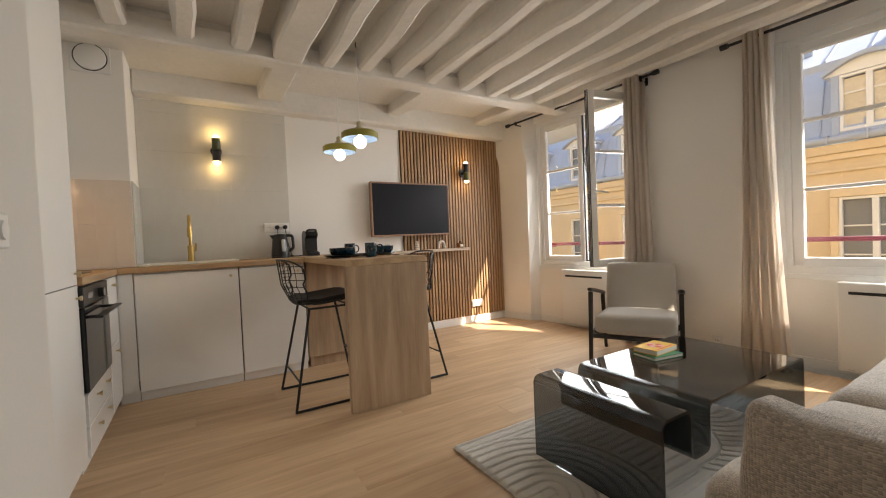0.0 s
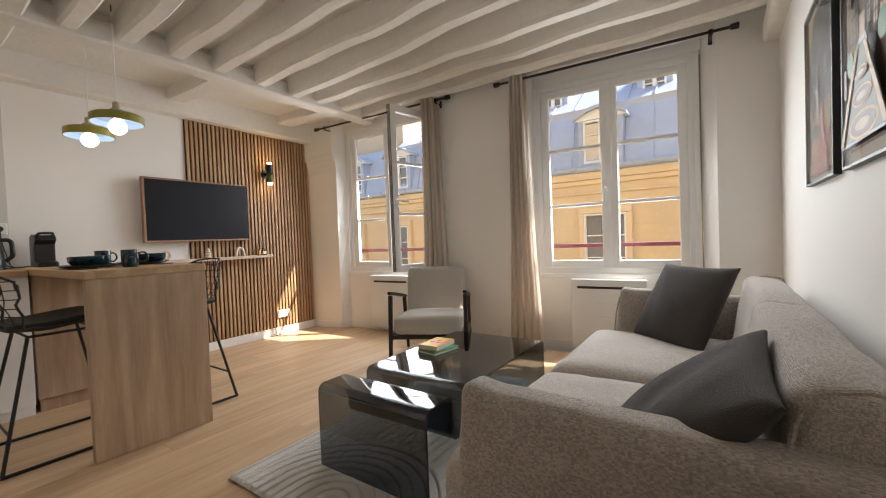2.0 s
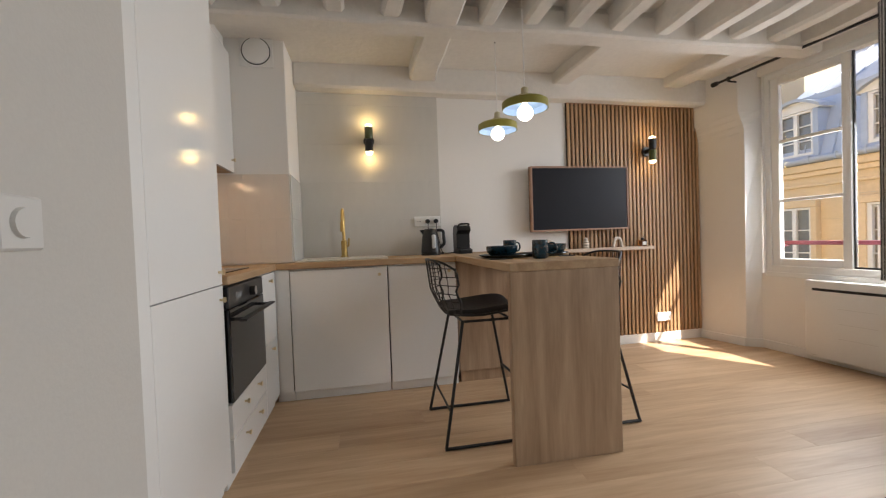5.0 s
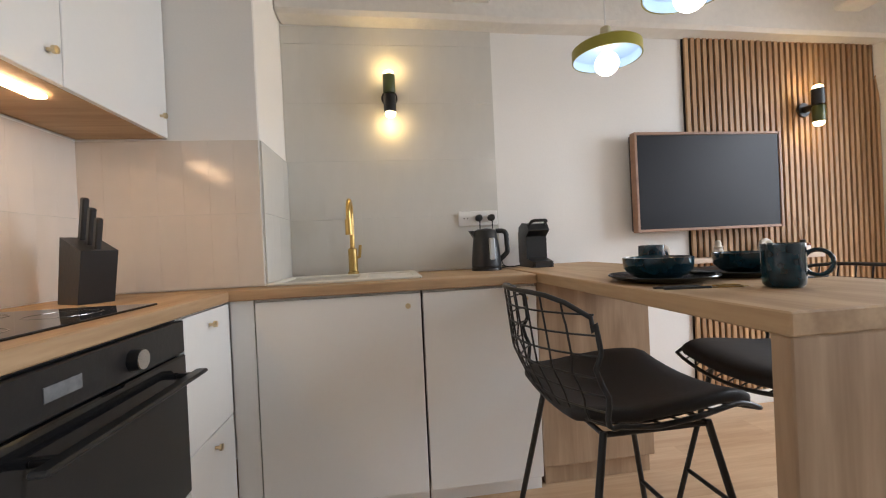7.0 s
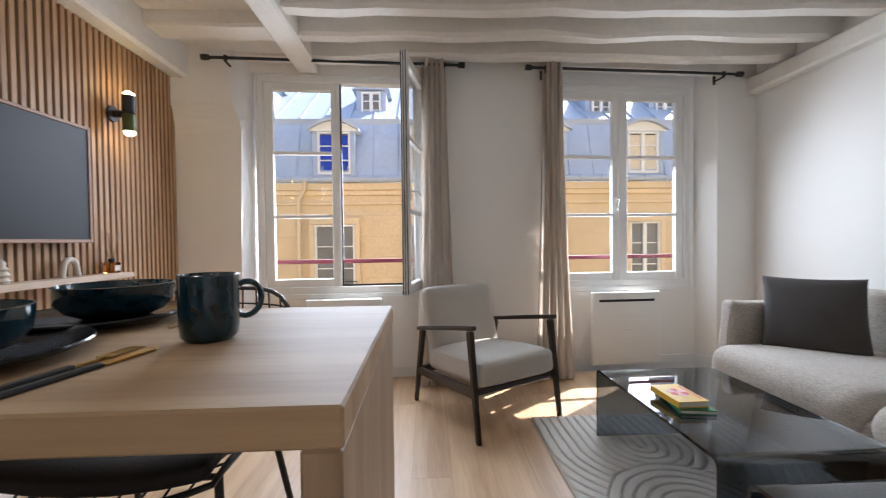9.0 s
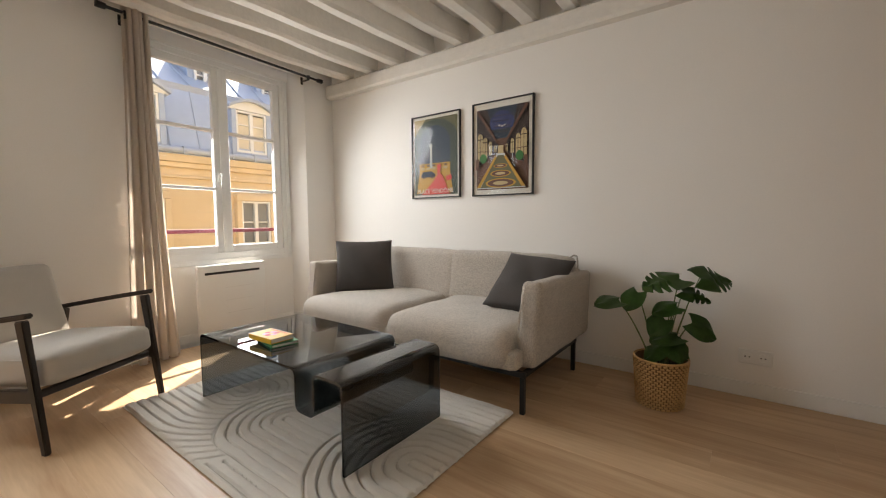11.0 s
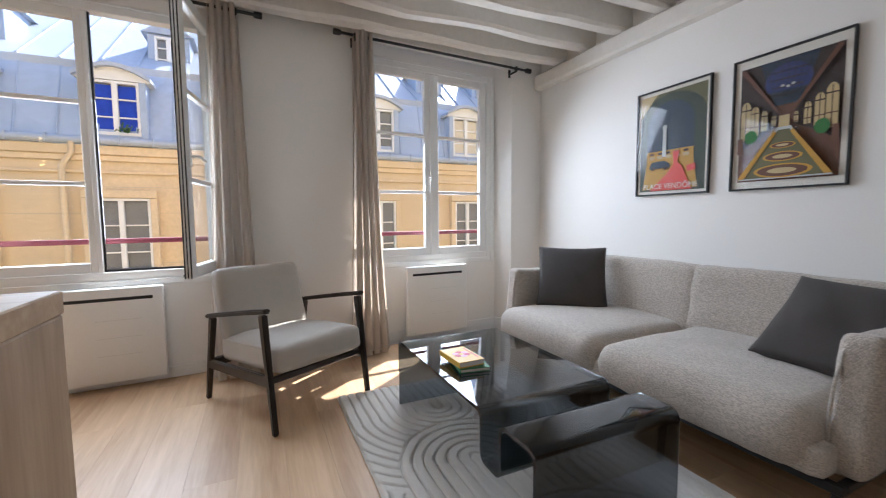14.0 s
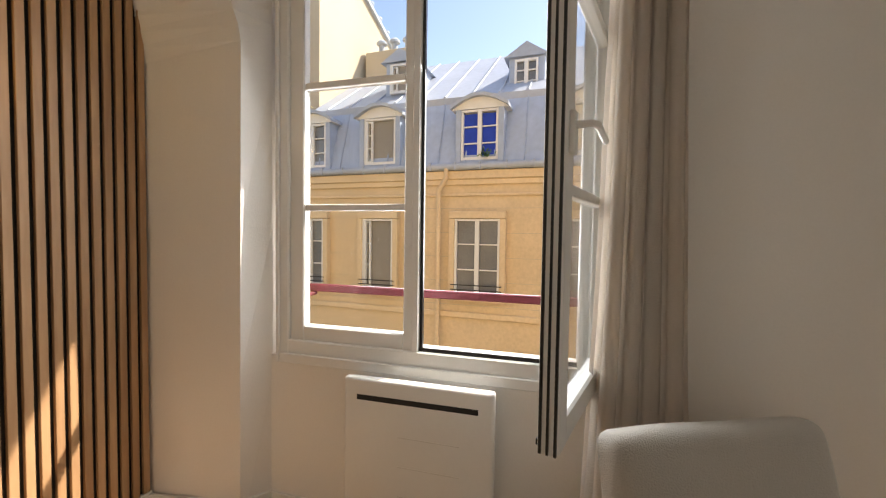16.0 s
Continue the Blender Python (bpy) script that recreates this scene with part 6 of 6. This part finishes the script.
def picture(x0, x1, z0, z1, label):
    """A framed print; local x runs to the viewer's right as seen from the room, y toward the room."""
    p = empty("framed_poster", Matrix.Translation((x1, SY + 0.001, z0)) @ Matrix.Rotation(radians(180), 4, "Z"), label, "poster", "framed posters")
    w, h = x1 - x0, z1 - z0
    fb_ = bmesh.new()
    for a in ((0, 0.010, 0, h), (w - 0.010, w, 0, h), (0.0095, w - 0.0095, 0, 0.010), (0.0095, w - 0.0095, h - 0.010, h)):
        add_box(fb_, a[0], a[1], -0.022, 0, a[2], a[3], 0.001)
    part("frame", fb_, BLACK, p, "thin black frame")
    part("paper", box(0.008, w - 0.008, -0.008, -0.002, 0.008, h - 0.008, 0), PAPER, p, "white paper margin")
    gl_ = part("glazing", box(0.009, w - 0.009, -0.0212, -0.0196, 0.009, h - 0.009, 0), PICGLASS, p)
    gl_.visible_shadow = False
    depth = [0.0086]

    def shape(points, mat):
        depth[0] += 0.00035
        part("print", prism([(a * w, b * h) for a, b in points], -depth[0], -depth[0] + 0.0003, "y"), mat, p)
    return p, shape, w, h


def ell(cx, cy, rx, ry, a0=0, a1=360, n=20):
    return [(cx + rx * math.cos(radians(a0 + (a1 - a0) * i / n)), cy + ry * math.sin(radians(a0 + (a1 - a0) * i / n))) for i in range(n + (0 if a1 - a0 == 360 else 1))]


def rect(a, b, c, d):
    return [(a, c), (b, c), (b, d), (a, d)]


OCHRE, DKGREEN, NIGHT, CREAMI = ink("ochre_ink", (0.50, 0.27, 0.03)), ink("dark_green_ink", (0.035, 0.05, 0.03)), ink("night_blue_ink", (0.016, 0.035, 0.06)), ink("cream_ink", (0.50, 0.38, 0.19))
BROWNI, DKBROWN, BLUEI, GREENI = ink("brown_ink", (0.13, 0.055, 0.03)), ink("dark_brown_ink", (0.035, 0.018, 0.014)), ink("dome_blue_ink", (0.03, 0.05, 0.17)), ink("leaf_green_ink", (0.03, 0.16, 0.03))
OLIVEI, GREYI = ink("olive_ink", (0.13, 0.12, 0.05)), ink("pale_grey_ink", (0.5, 0.52, 0.5))
p, shape, w, h = picture(2.088, 2.612, 1.197, 1.915, "framed travel poster of a square seen through an arch")
shape(rect(0.055, 0.945, 0.04, 0.955), DKGREEN)
shape([(0.055, 0.955), (0.055, 0.70)] + ell(0.5, 0.70, 0.445, 0.24, 180, 0) + [(0.945, 0.955)], OLIVEI)
shape([(0.16, 0.28), (0.16, 0.66)] + ell(0.48, 0.66, 0.32, 0.21, 180, 0) + [(0.80, 0.66), (0.80, 0.28)], NIGHT)
shape([(0.055, 0.955), (0.055, 0.76), (0.22, 0.90), (0.30, 0.955)], CREAMI)
shape(rect(0.16, 0.80, 0.31, 0.42), OCHRE)
shape([(0.10, 0.06), (0.86, 0.06), (0.80, 0.31), (0.16, 0.31)], OCHRE)
for k in range(5):
    shape(rect(0.19 + 0.12 * k, 0.27 + 0.12 * k, 0.345, 0.375), CREAMI)
    shape(rect(0.20 + 0.12 * k, 0.26 + 0.12 * k, 0.385, 0.405), DKBROWN)
shape([(0.385, 0.36), (0.445, 0.36), (0.435, 0.62), (0.395, 0.62)], GREYI)
shape(ell(0.415, 0.635, 0.035, 0.018), GREYI)
shape([(0.20, 0.27), (0.24, 0.32), (0.42, 0.325), (0.50, 0.29), (0.50, 0.255), (0.20, 0.255)], NIGHT)
shape(ell(0.26, 0.257, 0.03, 0.02), DKBROWN), shape(ell(0.44, 0.257, 0.03, 0.02), DKBROWN)
shape([(0.22, 0.045), (0.80, 0.045), (0.66, 0.26), (0.60, 0.30), (0.63, 0.40), (0.54, 0.40), (0.55, 0.28), (0.46, 0.20)], REDINK)
shape([(0.73, 0.20), (0.84, 0.215), (0.83, 0.27), (0.72, 0.255)], REDINK)
txt = bpy.data.curves.new("title", "FONT")
txt.body, txt.size, txt.extrude, txt.align_x = "PLACE VENDÔME", 0.050, 0.0002, "CENTER"
tob = new("title", txt)
tme = bpy.data.meshes.new_from_object(tob)
bpy.data.objects.remove(tob)
tme.materials.append(PAPER)
title = new("title", tme)
title.parent = p
title.matrix_basis = Matrix.Translation((w / 2, -0.0175, h * 0.062)) @ Matrix.Rotation(radians(90), 4, "X")

p, shape, w, h = picture(1.438, 1.966, 1.195, 1.924, "framed poster of a glass-roofed shopping arcade")
shape(rect(0.075, 0.925, 0.065, 0.925), BROWNI)
shape([(0.075, 0.925), (0.30, 0.925), (0.44, 0.52), (0.44, 0.46), (0.075, 0.30)], DKBROWN)
shape([(0.925, 0.925), (0.70, 0.925), (0.56, 0.52), (0.56, 0.46), (0.925, 0.30)], DKBROWN)
shape([(0.25, 0.925), (0.75, 0.925), (0.60, 0.60), (0.40, 0.60)], NIGHT)
shape([(0.33, 0.70), (0.67, 0.70)] + ell(0.5, 0.76, 0.20, 0.13, 0, 180), BLUEI)
for k in range(-3, 4):
    shape([(0.5 + 0.062 * k, 0.90 - 0.012 * abs(k)), (0.506 + 0.062 * k, 0.90 - 0.012 * abs(k)), (0.503 + 0.03 * k, 0.64), (0.499 + 0.03 * k, 0.64)], DKBROWN)
for k in range(4):
    shape([(0.32 + 0.022 * k, 0.84 - 0.055 * k), (0.68 - 0.022 * k, 0.84 - 0.055 * k), (0.68 - 0.022 * k, 0.833 - 0.055 * k), (0.32 + 0.022 * k, 0.833 - 0.055 * k)], DKBROWN)
for k in range(3):
    shape(ell(0.46 + 0.045 * k, 0.735 - 0.012 * (k % 2), 0.016, 0.009), GREYI)
for sx in (-1, 1):
    shape([(0.5 + sx * 0.42, 0.90), (0.5 + sx * 0.39, 0.925), (0.5 + sx * 0.06, 0.56), (0.5 + sx * 0.07, 0.54)], BROWNI)
    for k in range(4):
        c, ww, top = 0.5 + sx * (0.36 - 0.088 * k), 0.046 - 0.0095 * k, 0.66 - 0.034 * k
        low = 0.38 + 0.026 * k
        shape([(c - ww, low), (c + ww, low)] + ell(c, top - 0.05, ww, 0.062 - 0.012 * k, 0, 180), CREAMI)
        shape(rect(c - 0.0035, c + 0.0035, low, top), DKBROWN)
        shape(rect(c - ww, c + ww, top - 0.056, top - 0.047), DKBROWN)
        shape(rect(c - ww, c + ww, (low + top) / 2 - 0.045, (low + top) / 2 - 0.038), BROWNI)
    shape(ell(0.5 + sx * 0.30, 0.40, 0.06, 0.05), GREENI)
    shape(rect(0.5 + sx * 0.40 - 0.025, 0.5 + sx * 0.40 + 0.025, 0.28, 0.40), BROWNI)
shape(rect(0.455, 0.545, 0.43, 0.52), CREAMI)
shape([(0.10, 0.075), (0.90, 0.075), (0.56, 0.44), (0.44, 0.44)], GREYI)
shape([(0.16, 0.085), (0.84, 0.085), (0.55, 0.42), (0.45, 0.42)], OLIVEI)
for k, (cy, rx, ry) in enumerate(((0.13, 0.25, 0.05), (0.23, 0.17, 0.035), (0.31, 0.11, 0.022))):
    shape(ell(0.5, cy, rx, ry), OCHRE), shape(ell(0.5, cy, rx * 0.86, ry * 0.8), BROWNI), shape(ell(0.5, cy, rx * 0.5, ry * 0.4), CREAMI)
for sx in (-1, 1):
    shape([(0.5 + sx * 0.40, 0.085), (0.5 + sx * 0.34, 0.085), (0.5 + sx * 0.06, 0.40), (0.5 + sx * 0.08, 0.42)], OCHRE)

# ---- glazed tiles and floor boards ----
ROWS_K = [(WT + 0.003, 1.239), (1.239, 1.555), (1.555, 1.871), (1.871, 2.19), (2.19, 2.285)]
tile_field("tiles_north", Matrix.Translation((-0.313, NY, 0)), 1.148, ROWS_K, 0.0957, TILE, "glazed cream tiles behind the sink")
tile_field("tiles_duct", Matrix.Translation((-1.018, 3.474, 0)), 0.70, [(WT + 0.003, 1.245), (1.245, 1.553)], 0.10, PINK, "glazed blush tiles over the worktop corner")
tile_field("tiles_west", Matrix.Translation((-1.019, 2.365, 0)) @ Matrix.Rotation(radians(90), 4, "Z"), 1.105, [(WT + 0.003, 1.245), (1.245, 1.553)], 0.10, PINK, "glazed blush tiles behind the hob")
tile_field("tiles_duct_side", Matrix.Translation((-0.314, 3.477, 0)) @ Matrix.Rotation(radians(90), 4, "Z"), 0.44, [(WT + 0.003, 1.245), (1.245, 1.553)], 0.11, TILE, "glazed cream tiles on the duct side")

plank_meshes = {}
prng = random.Random(11)
PW = 0.190
yy = SY
while yy < NY:
    xx = -1.02 - prng.uniform(0, 1.2)
    while xx < 3.72:
        ln = prng.choice((1.2, 1.5, 1.8, 2.1))
        lo_, hi_ = max(xx, -1.02), min(xx + ln, 3.69)
        step_, ln = ln, round(hi_ - lo_, 3)
        if ln < 0.02:
            xx += step_
            continue
        if ln not in plank_meshes:
            ob = part("plank", box(0.0002, ln - 0.0002, 0.0002, PW - 0.0002, -0.0115, 0.0, 0.0004), FLOOR, floor)
            plank_meshes[ln] = ob.data
        else:
            ob = new("plank", plank_meshes[ln])
            ob.parent = floor
        ob.location = (lo_, yy, 0)
        xx += step_
    yy += PW
